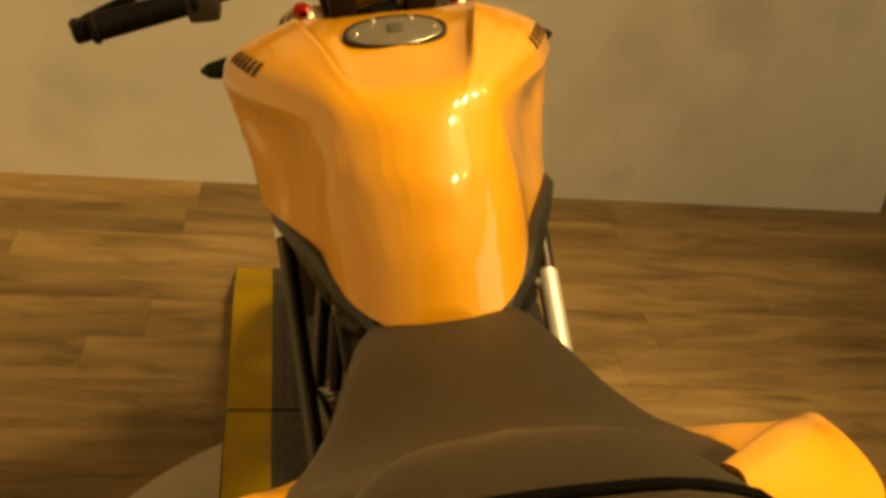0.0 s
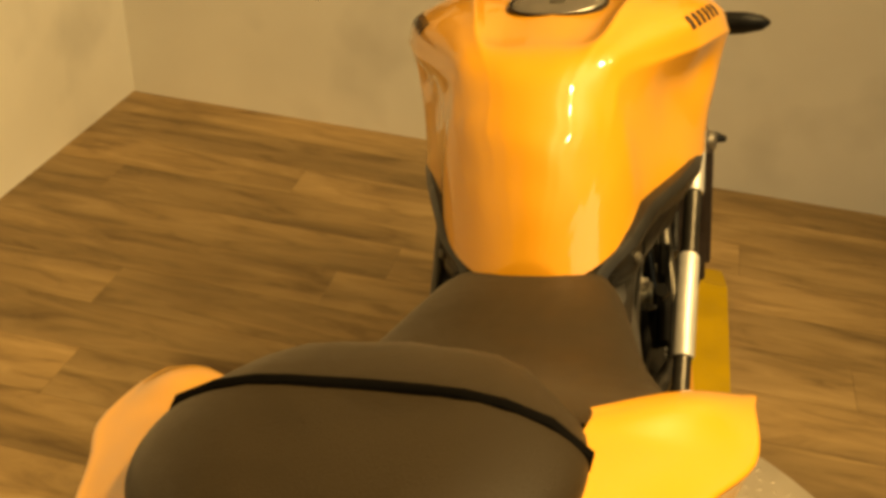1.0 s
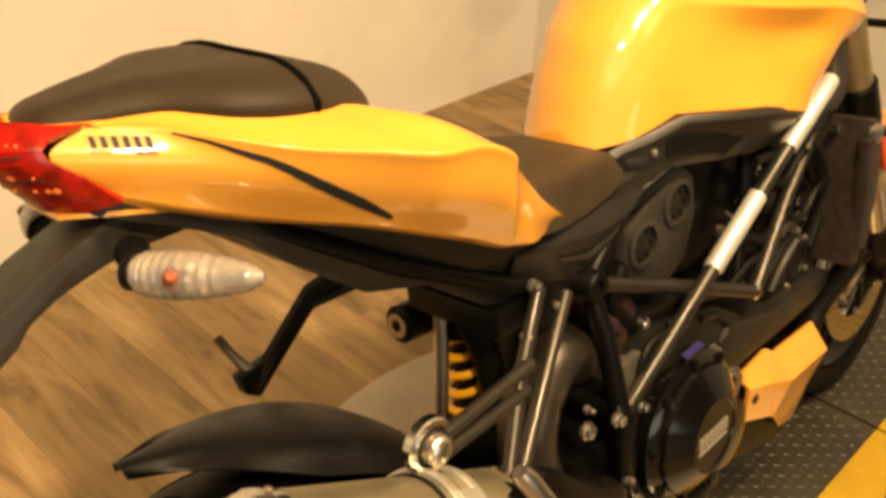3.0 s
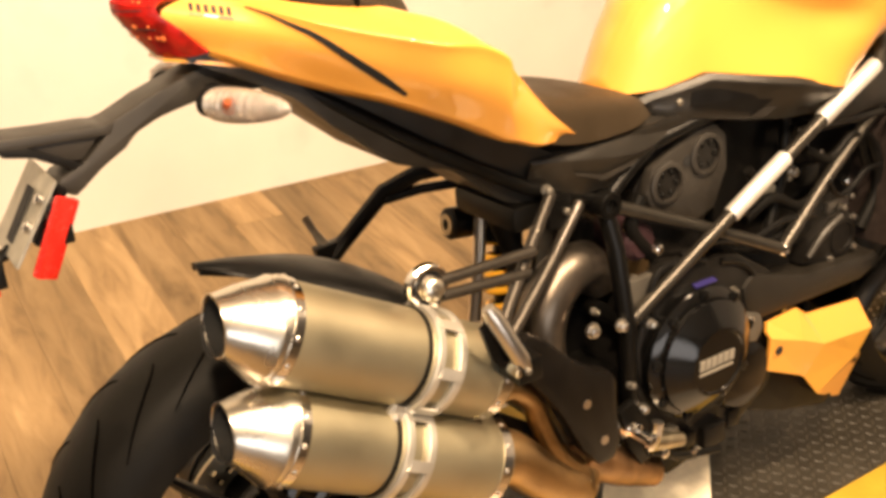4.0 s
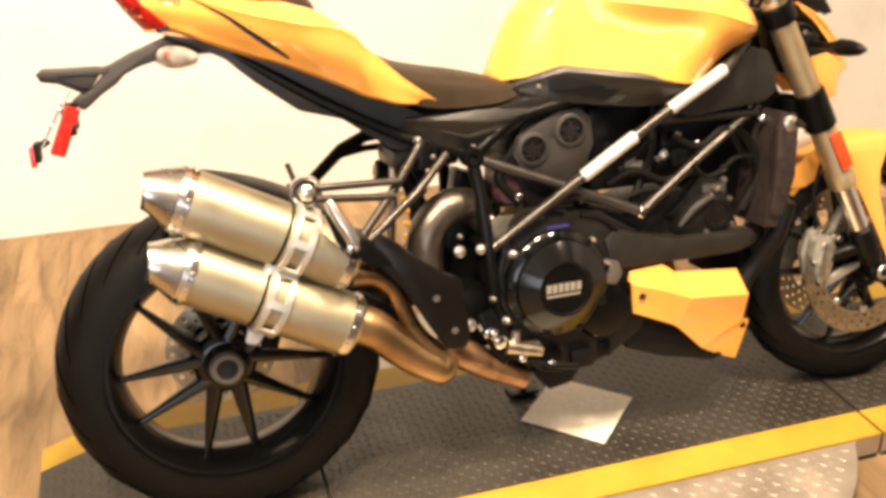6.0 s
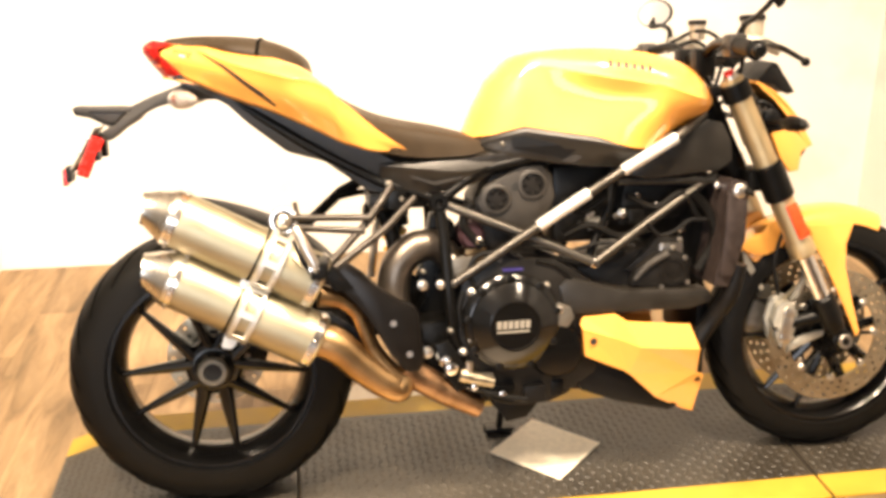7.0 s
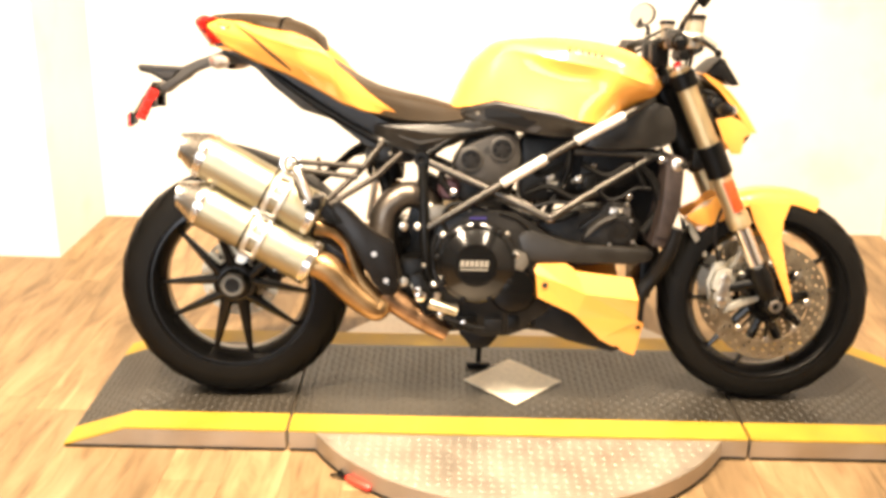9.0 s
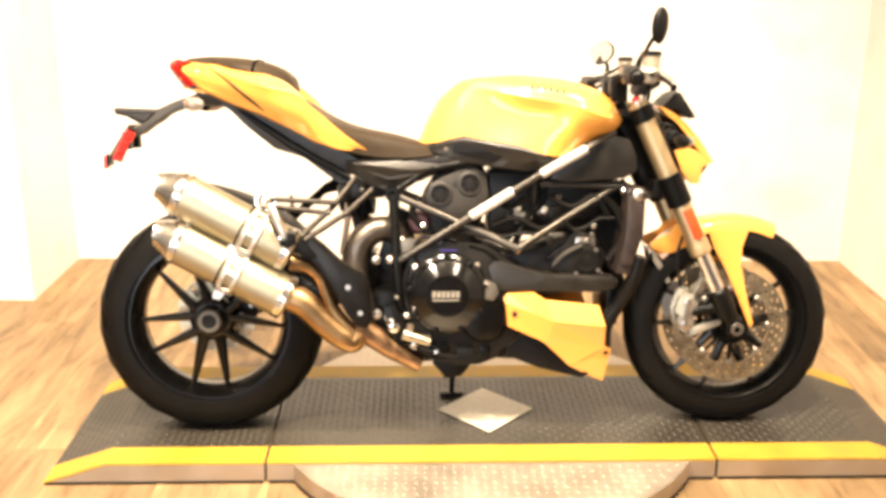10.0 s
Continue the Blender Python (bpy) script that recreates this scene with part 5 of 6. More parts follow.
# frame
for s, _ in SIDES:
    a, b, c = (0.526, s * 0.099, 0.665), (0.866, s * 0.147, 0.518), (0.537, s * 0.139, 0.482)
    main = part("frame_tube", tube([c, (0.738, s * 0.149, 0.608), (0.926, s * 0.158, 0.722), (1.050, s * 0.162, 0.792), (1.13, s * 0.11, 0.834)], 0.0105, 16), TUBE_BRONZE, bike, "dark metallic frame tube")
    for p, q in (((0.738, s * 0.149, 0.608), (0.851, s * 0.1538, 0.6765)), ((0.926, s * 0.158, 0.722), (1.046, s * 0.162, 0.790))):
        p, q = Vector(p), Vector(q)
        if s > 0 and p[0] < 0.8:
            continue
        part("silver_sleeve", lathe(p, q - p, [(0, 0.010), (0, 0.0122), (0.002, 0.0132), ((q - p).length - 0.002, 0.0132), ((q - p).length, 0.0122), ((q - p).length, 0.010)], 24), SILVER_PAINT, main, "bright silver sleeve")
    part("frame_tube", tube([a, (0.70, s * 0.124, 0.592), b], 0.0105, 14), TUBE_BRONZE, bike)
    part("frame_tube", tube([b, (1.0, s * 0.122, 0.60), (1.165, s * 0.10, 0.698)], 0.0105, 14), TUBE_BRONZE, bike)
    part("frame_tube", tube([a, (0.533, s * 0.118, 0.60), c, (0.545, s * 0.135, 0.37), (0.575, s * 0.12, 0.285)], 0.0135, 14), BLACK_METAL, bike)
    part("frame_tube", tube([(0.86, s * 0.12, 0.53), (0.915, s * 0.10, 0.64), (0.925, s * 0.09, 0.74)], 0.010, 12), BLACK_METAL, bike)
    part("frame_tube", tube([a, (0.62, s * 0.09, 0.73), (0.85, s * 0.10, 0.775), (1.12, s * 0.06, 0.84)], 0.012, 12), BLACK_METAL, bike)
    part("frame_tube", tube([(0.525, s * 0.09, 0.67), (0.40, s * 0.085, 0.715), (0.25, s * 0.08, 0.80), (0.10, s * 0.05, 0.90)], 0.011, 12), BLACK_METAL, bike)
    part("frame_boss", ring(Vector((a[0], s * 0.118, a[2])), (0, -s, 0), [(0, 0.010), (0, 0.019), (0.003, 0.021), (0.04, 0.021), (0.04, 0.010)], 20), BLACK_METAL, bike)
    part("frame_boss", lathe(Vector((b[0], s * 0.156, b[2])), (0, -s, 0), [(0, 0.008), (0.003, 0.011), (0.03, 0.014)], 14), POLISHED, bike)
part("cross_tube", tube([(0.525, -0.095, 0.669), (0.525, 0.095, 0.669)], 0.013, 12), BLACK_METAL, bike)
part("cross_tube", tube([(0.538, -0.13, 0.486), (0.538, 0.13, 0.486)], 0.013, 12), BLACK_METAL, bike)

# engine
eng = part("crankcase", slab([(0.555, 0.27), (0.60, 0.235), (0.70, 0.205), (0.80, 0.215), (0.87, 0.26), (0.90, 0.33), (0.90, 0.42), (0.86, 0.48), (0.78, 0.53), (0.66, 0.545), (0.57, 0.50), (0.545, 0.40)], -0.135, 0.135, 0.012), ENGINE_GREY, bike, "dark grey engine casing")
clutch = part("clutch_cover", lathe((0.674, -0.13, 0.398), (0, -1, 0), [(0, 0.110), (0.026, 0.110), (0.033, 0.103), (0.036, 0.095), (0.044, 0.093), (0.064, 0.062), (0.067, 0.056), (0.0670, 0.052), (0.0645, 0.050), (0.0645, 0.0)], 48), CLUTCH_BLACK, bike, "glossy black round clutch cover", angle=25)
for k in range(9):
    a = radians(12 + 40 * k)
    part("cover_bolt", lathe((0.674 + math.cos(a) * 0.102, -0.162, 0.398 + math.sin(a) * 0.102), (0, -1, 0), [(0, 0.0085), (0.006, 0.0085), (0.008, 0.005)], 10), BLACK_METAL, clutch)
for k in range(6):
    x = 0.632 + 0.0127 * k
    part("emblem_block", slab([(x, 0.394), (x + 0.0098, 0.394), (x + 0.0108, 0.411), (x + 0.0010, 0.411)], -0.1965, -0.194, 0.0005), EMBLEM_GREY, clutch, "pale raised emblem block" if k == 0 else "", smooth=False)
part("emblem", slab([(0.632, 0.385), (0.704, 0.385), (0.704, 0.389), (0.632, 0.389)], -0.1965, -0.194, 0.0005), EMBLEM_GREY, clutch, smooth=False)
part("case_label", prism([(0.655, -0.162, 0.514), (0.700, -0.162, 0.514), (0.700, -0.152, 0.517), (0.655, -0.152, 0.517)], (0, -0.4, 1), 0.002), LABEL_BLUE, clutch, "small blue label", smooth=False)
part("side_cover", lathe((0.775, -0.12, 0.325), (0, -1, 0), [(0, 0.066), (0.03, 0.064), (0.04, 0.056), (0.045, 0.03), (0.045, 0.0)], 36), CLUTCH_BLACK, bike, "black side engine cover")
part("sump", slab([(0.62, 0.235), (0.665, 0.195), (0.70, 0.180), (0.77, 0.185), (0.82, 0.205), (0.83, 0.235)], -0.10, 0.10, 0.008), ENGINE_GREY, bike)
for x, y, z, r in ((0.482, -0.13, 0.487, 0.013), (0.484, -0.13, 0.517, 0.006), (0.622, -0.14, 0.456, 0.012), (0.550, -0.12, 0.540, 0.011), (0.573, -0.12, 0.537, 0.009), (0.519, -0.15, 0.491, 0.011), (0.654, -0.13, 0.534, 0.008), (0.780, -0.16, 0.420, 0.013), (0.803, -0.15, 0.404, 0.009), (0.773, -0.15, 0.357, 0.008), (0.484, -0.16, 0.343, 0.014), (0.564, -0.15, 0.335, 0.010), (0.672, -0.13, 0.224, 0.010), (0.756, -0.15, 0.474, 0.009), (0.588, -0.14, 0.468, 0.010), (0.538, -0.15, 0.386, 0.008), (0.844, -0.11, 0.603, 0.006), (0.914, -0.10, 0.632, 0.010), (0.930, -0.10, 0.612, 0.007), (1.057, -0.12, 0.535, 0.009), (1.074, -0.12, 0.553, 0.008), (0.87, -0.10, 0.622, 0.011), (0.946, -0.10, 0.618, 0.012), (0.419, -0.11, 0.711, 0.009), (0.444, -0.115, 0.678, 0.008), (0.388, -0.12, 0.664, 0.007), (0.74, -0.14, 0.215, 0.009)):
    part("engine_bolt", lathe((x, y + 0.008, z), (0, -1, 0), [(0, r * 0.95), (0.005, r * 0.95), (0.006, r * 0.7), (0.012, r * 0.68), (0.014, r * 0.4)], 8), STEEL if r > 0.0095 else DARK_STEEL, bike)
part("sprocket_cover", slab([(0.752, 0.402), (0.768, 0.385), (0.80, 0.378), (0.815, 0.40), (0.806, 0.425), (0.775, 0.436)], -0.162, -0.148, 0.004), DARK_STEEL, bike)
for pts, r, m_ in (([(0.60, 0.47), (0.585, 0.51), (0.60, 0.545), (0.65, 0.552), (0.70, 0.54)], 0.006, BLACK_PLASTIC), ([(0.735, 0.53), (0.78, 0.515), (0.815, 0.48), (0.82, 0.44)], 0.006, BLACK_METAL), ([(0.57, 0.47), (0.56, 0.43), (0.57, 0.38), (0.60, 0.33)], 0.007, BLACK_PLASTIC), ([(0.83, 0.36), (0.80, 0.30), (0.76, 0.26)], 0.008, BLACK_METAL), ([(0.65, 0.56), (0.72, 0.565), (0.80, 0.545), (0.88, 0.56), (0.96, 0.55)], 0.005, BLACK_PLASTIC), ([(0.99, 0.60), (1.02, 0.57), (1.05, 0.575), (1.09, 0.60), (1.13, 0.60)], 0.005, BLACK_PLASTIC)):
    part("cable", tube([(x, -0.135, z) for x, z in pts], r, 8, 5), m_, bike)
for lo, hi, m_ in (((0.585, -0.160, 0.262), (0.630, -0.140, 0.284), DARK_STEEL), ((0.60, -0.15, 0.225), (0.68, -0.12, 0.252), BLACK_METAL), ((0.70, -0.15, 0.205), (0.75, -0.13, 0.245), BLACK_PLASTIC), ((0.765, -0.14, 0.215), (0.795, -0.12, 0.25), BLACK_METAL), ((0.548, -0.13, 0.500), (0.600, -0.115, 0.545), DARK_STEEL), ((0.86, -0.11, 0.585), (0.90, -0.085, 0.612), CAST_GREY), ((1.03, -0.11, 0.515), (1.085, -0.10, 0.545), STEEL), ((0.955, -0.115, 0.595), (0.99, -0.09, 0.630), BLACK_METAL), ((0.415, -0.115, 0.655), (0.455, -0.10, 0.70), BLACK_METAL)):
    part("bracket", box(lo, hi, 0.005), m_, bike)
cyl = part("upright_cylinder", slab([(0.60, 0.52), (0.74, 0.50), (0.80, 0.66), (0.78, 0.74), (0.65, 0.72), (0.61, 0.66)], -0.075, 0.075, 0.012), ENGINE_GREY, bike, "dark upright cylinder with belt cover")
belt = part("belt_cover", slab([(0.615, 0.655), (0.628, 0.692), (0.66, 0.708), (0.715, 0.735), (0.76, 0.738), (0.785, 0.715), (0.79, 0.66), (0.765, 0.60), (0.70, 0.575), (0.64, 0.605)], -0.094, -0.074, 0.007), PANEL_GREY, bike, "dark grey belt cover with two round caps")
for x, z in ((0.657, 0.664), (0.739, 0.693)):
    cap = part("round_cap", ring((x, -0.092, z), (0, -1, 0), [(0, 0.026), (0, 0.034), (0.006, 0.034), (0.008, 0.031), (0.008, 0.026)], 28), PANEL_GREY, belt)
    part("cap_face", lathe((x, -0.092, z), (0, -1, 0), [(0, 0.026), (0.002, 0.026), (0.003, 0.0)], 24), ENGINE_GREY, cap)
    for k in range(6):
        a = radians(60 * k)
        part("cap_bolt", lathe((x + math.cos(a) * 0.018, -0.093, z + math.sin(a) * 0.018), (0, -1, 0), [(0, 0.0045), (0.004, 0.004), (0.005, 0.003)], 8), BLACK_METAL, cap)
part("cover_hole", lathe((0.700, -0.0935, 0.690), (0, -1, 0), [(0, 0.009), (0.0015, 0.009)], 14), DARK_HOLE, belt)
part("forward_cylinder", slab([(0.84, 0.36), (1.10, 0.40), (1.12, 0.50), (1.06, 0.55), (0.93, 0.52), (0.84, 0.50)], -0.09, 0.09, 0.012), ENGINE_GREY, bike, "dark forward cylinder")
part("belt_cover_front", slab([(0.785, 0.468), (0.811, 0.488), (0.870, 0.470), (0.935, 0.450), (1.040, 0.444), (1.135, 0.440), (1.147, 0.424), (1.140, 0.408), (1.090, 0.396), (0.936, 0.398), (0.800, 0.402)], -0.142, -0.085, 0.010), SATIN, bike, "long matt black forward belt cover")
cam_ob = part("cam_cover", slab([(0.955, 0.452), (0.970, 0.492), (1.020, 0.526), (1.055, 0.536), (1.085, 0.520), (1.102, 0.485), (1.098, 0.450), (1.060, 0.436)], -0.122, -0.08, 0.012), ENGINE_GREY, bike, "dark teardrop cam cover")
part("cover_rib", tube([(0.966, -0.124, 0.468), (1.000, -0.126, 0.503), (1.045, -0.126, 0.524)], [0.005, 0.008, 0.006], 10, 3), PANEL_GREY, cam_ob)
part("cover_ring", ring((1.058, -0.119, 0.483), (0, -1, 0), [(0, 0.022), (0, 0.034), (0.006, 0.032), (0.006, 0.024)], 24), ENGINE_GREY, cam_ob)
for x, z in ((1.085, 0.512), (1.092, 0.455), (1.030, 0.447)):
    part("cover_bolt", lathe((x, -0.120, z), (0, -1, 0), [(0, 0.006), (0.006, 0.005)], 8), STEEL, cam_ob)
part("cam_housing", slab([(0.945, 0.485), (1.0, 0.53), (1.03, 0.565), (1.09, 0.55), (1.105, 0.50), (1.09, 0.46)], -0.10, 0.0, 0.010), ENGINE_GREY, bike)
part("throttle_body", box((0.79, -0.07, 0.55), (1.10, 0.07, 0.73), 0.02), BLACK_METAL, bike)
part("battery_box", slab([(0.94, 0.585), (1.10, 0.60), (1.14, 0.69), (0.96, 0.69)], -0.075, 0.075, 0.01), BLACK_PLASTIC, bike, "black battery box")
part("airbox", slab([(0.74, 0.74), (1.1, 0.72), (1.13, 0.83), (1.0, 0.86), (0.74, 0.85)], -0.085, 0.085, 0.01), BLACK_PLASTIC, bike)
random.seed(11)
for k, pts in enumerate(([(0.62, 0.56), (0.58, 0.62), (0.60, 0.66)], [(0.95, 0.66), (1.02, 0.63), (1.08, 0.66), (1.12, 0.60)], [(0.80, 0.58), (0.86, 0.60), (0.93, 0.57), (1.0, 0.585)], [(0.74, 0.545), (0.80, 0.52), (0.88, 0.505), (0.95, 0.53)], [(1.10, 0.66), (1.14, 0.62), (1.16, 0.55), (1.12, 0.48)], [(0.80, 0.66), (0.84, 0.63), (0.90, 0.66)])):
    part("hose", tube([(x, -0.10 - 0.012 * (k % 3), z) for x, z in pts], (0.011, 0.008, 0.009, 0.007, 0.012, 0.008)[k], 10, 5), RUBBER, bike, "black rubber hose")
for x, y, z in ((0.985, -0.078, 0.655), (1.03, -0.078, 0.63), (0.90, -0.10, 0.60), (1.08, -0.10, 0.575), (0.61, -0.12, 0.58), (0.58, -0.09, 0.61), (1.155, -0.125, 0.675), (1.185, -0.12, 0.66)):
    part("hose_clip", lathe((x, y, z), (0, -1, 0), [(0, 0.008), (0.01, 0.008), (0.012, 0.005)], 10), POLISHED, bike)
part("starter_motor", lathe((0.60, -0.02, 0.585), (0, -1, 0), [(0, 0.03), (0.075, 0.03), (0.085, 0.022)], 20), mat("purple_brown_casting", (0.06, 0.03, 0.035), 0.4, 0.5), bike, "dark purplish round casting")
part("coil_block", box((0.585, -0.085, 0.50), (0.635, -0.03, 0.555), 0.006), COPPER, bike)
part("swingarm_pivot", box((0.47, -0.11, 0.27), (0.555, 0.11, 0.40), 0.015), BLACK_METAL, bike)

# radiator
part("radiator", slab([(1.165, 0.695), (1.205, 0.685), (1.200, 0.56), (1.165, 0.45), (1.130, 0.455), (1.155, 0.57)], -0.180, 0.180, 0.005), BROWN_RADIATOR, bike, "brownish black radiator with end tanks")
for s, _ in SIDES:
    part("radiator_tank", slab([(1.156, 0.665), (1.204, 0.660), (1.200, 0.56), (1.172, 0.475), (1.140, 0.480), (1.152, 0.57)], s * 0.165, s * 0.188, 0.006), BROWN_RADIATOR, bike)
part("radiator_shroud", slab([(1.04, 0.50), (1.15, 0.47), (1.165, 0.58), (1.16, 0.70), (1.05, 0.70)], -0.06, 0.06, 0.008), BLACK_METAL, bike)
part("side_rail", tube([(0.93, -0.105, 0.692), (1.04, -0.11, 0.690), (1.16, -0.105, 0.684)], 0.010, 12, 3), SATIN, bike)
part("radiator_cap", lathe((1.185, -0.180, 0.668), (0, -1, 0), [(0, 0.016), (0.008, 0.016), (0.012, 0.010)], 14), STEEL, bike)
part("oil_cooler", box((1.12, -0.11, 0.30), (1.15, 0.11, 0.42), 0.006), BLACK_METAL, bike)
part("radiator_bracket", tube([(1.19, -0.17, 0.66), (1.20, -0.19, 0.668), (1.205, -0.205, 0.662)], [0.012, 0.009, 0.005], 10), BLACK_PLASTIC, bike)
part("coolant_pipe", tube([(1.195, -0.165, 0.50), (1.18, -0.155, 0.43), (1.15, -0.125, 0.36), (1.12, -0.12, 0.31), (1.115, -0.115, 0.22)], [0.020, 0.021, 0.02, 0.019, 0.017], 14, 4), BLACK_PLASTIC, bike, "black coolant pipe")
part("front_header", tube([(1.12, 0.03, 0.46), (1.17, 0.03, 0.42), (1.17, 0.03, 0.32), (1.09, 0.0, 0.23), (0.95, 0.0, 0.20), (0.75, 0.0, 0.205), (0.60, -0.09, 0.215)], 0.022, 14, 5), BLACK_METAL, bike, "dark front exhaust header")
pan_label = "yellow angular belly pan side"
for s, _ in SIDES:
    V = [(0.829, 0.158, 0.384), (0.838, 0.150, 0.397), (0.912, 0.148, 0.399), (0.942, 0.146, 0.378), (1.092, 0.140, 0.360),
         (0.833, 0.164, 0.372), (0.910, 0.168, 0.346), (0.966, 0.170, 0.322), (1.108, 0.164, 0.306),
         (0.840, 0.154, 0.307), (0.930, 0.152, 0.266), (0.946, 0.150, 0.255), (1.015, 0.130, 0.188), (1.085, 0.110, 0.148), (1.114, 0.106, 0.138), (1.130, 0.132, 0.234), (1.110, 0.140, 0.244)]
    bm = bmesh.new()
    vs = [bm.verts.new((x, s * y, z)) for x, y, z in V]
    for f in ((0, 1, 5), (1, 2, 6, 5), (2, 3, 7, 6), (3, 4, 8, 7), (5, 6, 10, 9), (6, 7, 11, 10), (7, 8, 16), (7, 16, 11), (16, 12, 11), (16, 15, 14, 13, 12)):
        bm.faces.new([vs[k] for k in f])
    bmesh.ops.recalc_face_normals(bm, faces=bm.faces)
    bmesh.ops.solidify(bm, geom=bm.faces[:], thickness=0.006)
    pan = part("belly_pan", bm, YELLOW, bike, pan_label, smooth=False)
    part("pan_hole", lathe((0.858, s * 0.150, 0.342), (0, s, 0), [(0, 0.008), (0.0125, 0.008)], 16), DARK_HOLE, pan)
    part("pan_screw", lathe((1.100, s * 0.10, 0.175), (0, s, 0), [(0, 0.007), (0.006, 0.006)], 10), BLACK_METAL, pan)
    part("pan_screw", lathe((1.104, s * 0.118, 0.225), (0, s, 0), [(0, 0.007), (0.006, 0.006)], 10), BLACK_METAL, pan)
    part("pan_lower", slab([(0.83, 0.315), (0.93, 0.277), (0.975, 0.237), (1.075, 0.160), (1.05, 0.150), (0.93, 0.180), (0.84, 0.215)], s * 0.09, s * 0.12, 0.004), BLACK_PLASTIC, bike, "black lower belly pan")
part("pan_floor", slab([(0.84, 0.215), (1.09, 0.148), (1.09, 0.158), (0.84, 0.228)], -0.10, 0.10, 0.002), BLACK_PLASTIC, bike)

# exhaust
AX = Vector((0.879, 0, -0.477)).normalized()
NZ = Vector((0.477, 0, 0.879)).normalized()
for cen, back in ((Vector((-0.030, -0.172, 0.672)), 0.0), (Vector((-0.040, -0.176, 0.546)), 0.050)):
    can = part("silencer", lathe(cen, AX, [(0, 0.055), (0.004, 0.0595), (0.322, 0.0605), (0.328, 0.056), (0.330, 0.03)], 44), TITANIUM, bike, "dull titanium exhaust silencer")
    rings_ = []
    tip = cen + Vector((-0.058, 0.0, 0.022))
    for t, r in ((-0.07, 0.0605), (0.14, 0.0605), (0.2, 0.0575), (0.6, 0.0465), (0.95, 0.0355), (1.0, 0.0355), (1.0, 0.0335), (0.97, 0.0330)):
        mid_c = cen.lerp(tip, t)
        e1 = NZ.lerp(Vector((0.12, 0, 0.99)), max(0, min(1, t))).normalized()
        rings_.append([mid_c + (e1 * math.cos(a) + Vector((0, 1, 0)) * math.sin(a)) * r for a in (2 * math.pi * q / 44 for q in range(44))])
    part("end_cap", skin(bmesh.new(), rings_, True, False), END_CAP, can, "polished steel conical end cap")
    part("outlet", lathe(cen.lerp(tip, 0.98), cen - tip, [(0, 0.0330), (0.035, 0.0325), (0.036, 0.001)], 32, False), DARK_HOLE, can, "dark exhaust outlet")
    for k in range(12):
        a = 2 * math.pi * k / 12 + 0.2
        side = NZ * math.cos(a) + Vector((0, 1, 0)) * math.sin(a)
        part("rivet", lathe(cen + side * 0.061 + AX * 0.006, side, [(0, 0.0035), (0.002, 0.0035), (0.003, 0.002)], 8), STEEL, can)
        part("rivet", lathe(cen + side * 0.060 + AX * 0.312, side, [(0, 0.0035), (0.002, 0.0035), (0.003, 0.002)], 8), STEEL, can)
    part("rear_band", ring(cen + AX * 0.0, AX, [(0, 0.0595), (0, 0.0622), (0.012, 0.0622), (0.012, 0.0595)], 44), POLISHED, can)
    part("front_band", ring(cen + AX * 0.305, AX, [(0, 0.058), (0, 0.0616), (0.016, 0.0616), (0.018, 0.0600), (0.018, 0.055)], 44), POLISHED, can)
    for u in (0.193 - back, 0.226 - back):
        part("clamp_band", ring(cen + AX * u, AX, [(0, 0.0585), (0, 0.0655), (0.002, 0.0680), (0.010, 0.0680), (0.012, 0.0655), (0.012, 0.0585)], 44), CLAMP, can, "bright clamp band")
    part("rubber_band", ring(cen + AX * (0.183 - back), AX, [(0, 0.0585), (0, 0.0625), (0.005, 0.0625), (0.005, 0.0585)], 44), RUBBER, can)
    for mid in (-20, 32, 84, 136, 190, 244, 296):
        rows = []
        for k in range(5):
            a = radians(mid - 6 + 3 * k)
            side = NZ * math.cos(a) - Vector((0, 1, 0)) * math.sin(a)
            flare = 0.004 * (abs(k - 2) == 2)
            rows.append([cen + side * 0.0665 + AX * (0.201 - back - flare), cen + side * 0.0665 + AX * (0.2155 - back), cen + side * 0.0665 + AX * (0.230 - back + flare)])
        part("clamp_bridge", sheet(rows, 1, 1, 0.003), CLAMP, can)
link = part("clamp_link", prism([Vector((0.112, -0.196, 0.520)) + AX * u + NZ * v for u, v in ((-0.021, -0.020), (0.021, -0.020), (0.024, 0.0), (0.021, 0.020), (-0.021, 0.020), (-0.024, 0.0))], (0, -1, 0), 0.014, 0.004), CLAMP, bike, "bright block joining the two silencer clamps")
for u in (-0.012, 0.012):
    part("link_bolt", lathe(Vector((0.112, -0.209, 0.520)) + AX * u, (0, -1, 0), [(0, 0.006), (0.003, 0.006), (0.005, 0.003)], 10), STEEL, link)
part("clamp_lug", prism([Vector((0.062, -0.182, 0.404)) + AX * u + NZ * v for u, v in ((-0.016, 0.016), (0.016, 0.016), (0.012, -0.008), (-0.010, -0.014))], (0, -1, 0), 0.014, 0.003), CLAMP, bike)
bolt = Vector((0.190, -0.156, 0.652))
part("hanger_eye", ring(bolt + Vector((0, 0.01, 0)), (0, -1, 0), [(0, 0.022), (0, 0.028), (0.002, 0.030), (0.012, 0.030), (0.014, 0.028), (0.014, 0.022)], 28), POLISHED, bike, "bright hanger eye")
part("hanger_washer", lathe(bolt + Vector((0, 0.012, 0)), (0, -1, 0), [(0, 0.022), (0.012, 0.022)], 24), DARK_HOLE, bike)
part("hanger_bolt", lathe(bolt - Vector((0, 0.000, 0)), (0, -1, 0), [(0, 0.0165), (0.012, 0.0165), (0.017, 0.0135), (0.0195, 0.008), (0.020, 0.001)], 24), END_CAP, bike, "steel domed hanger bolt")
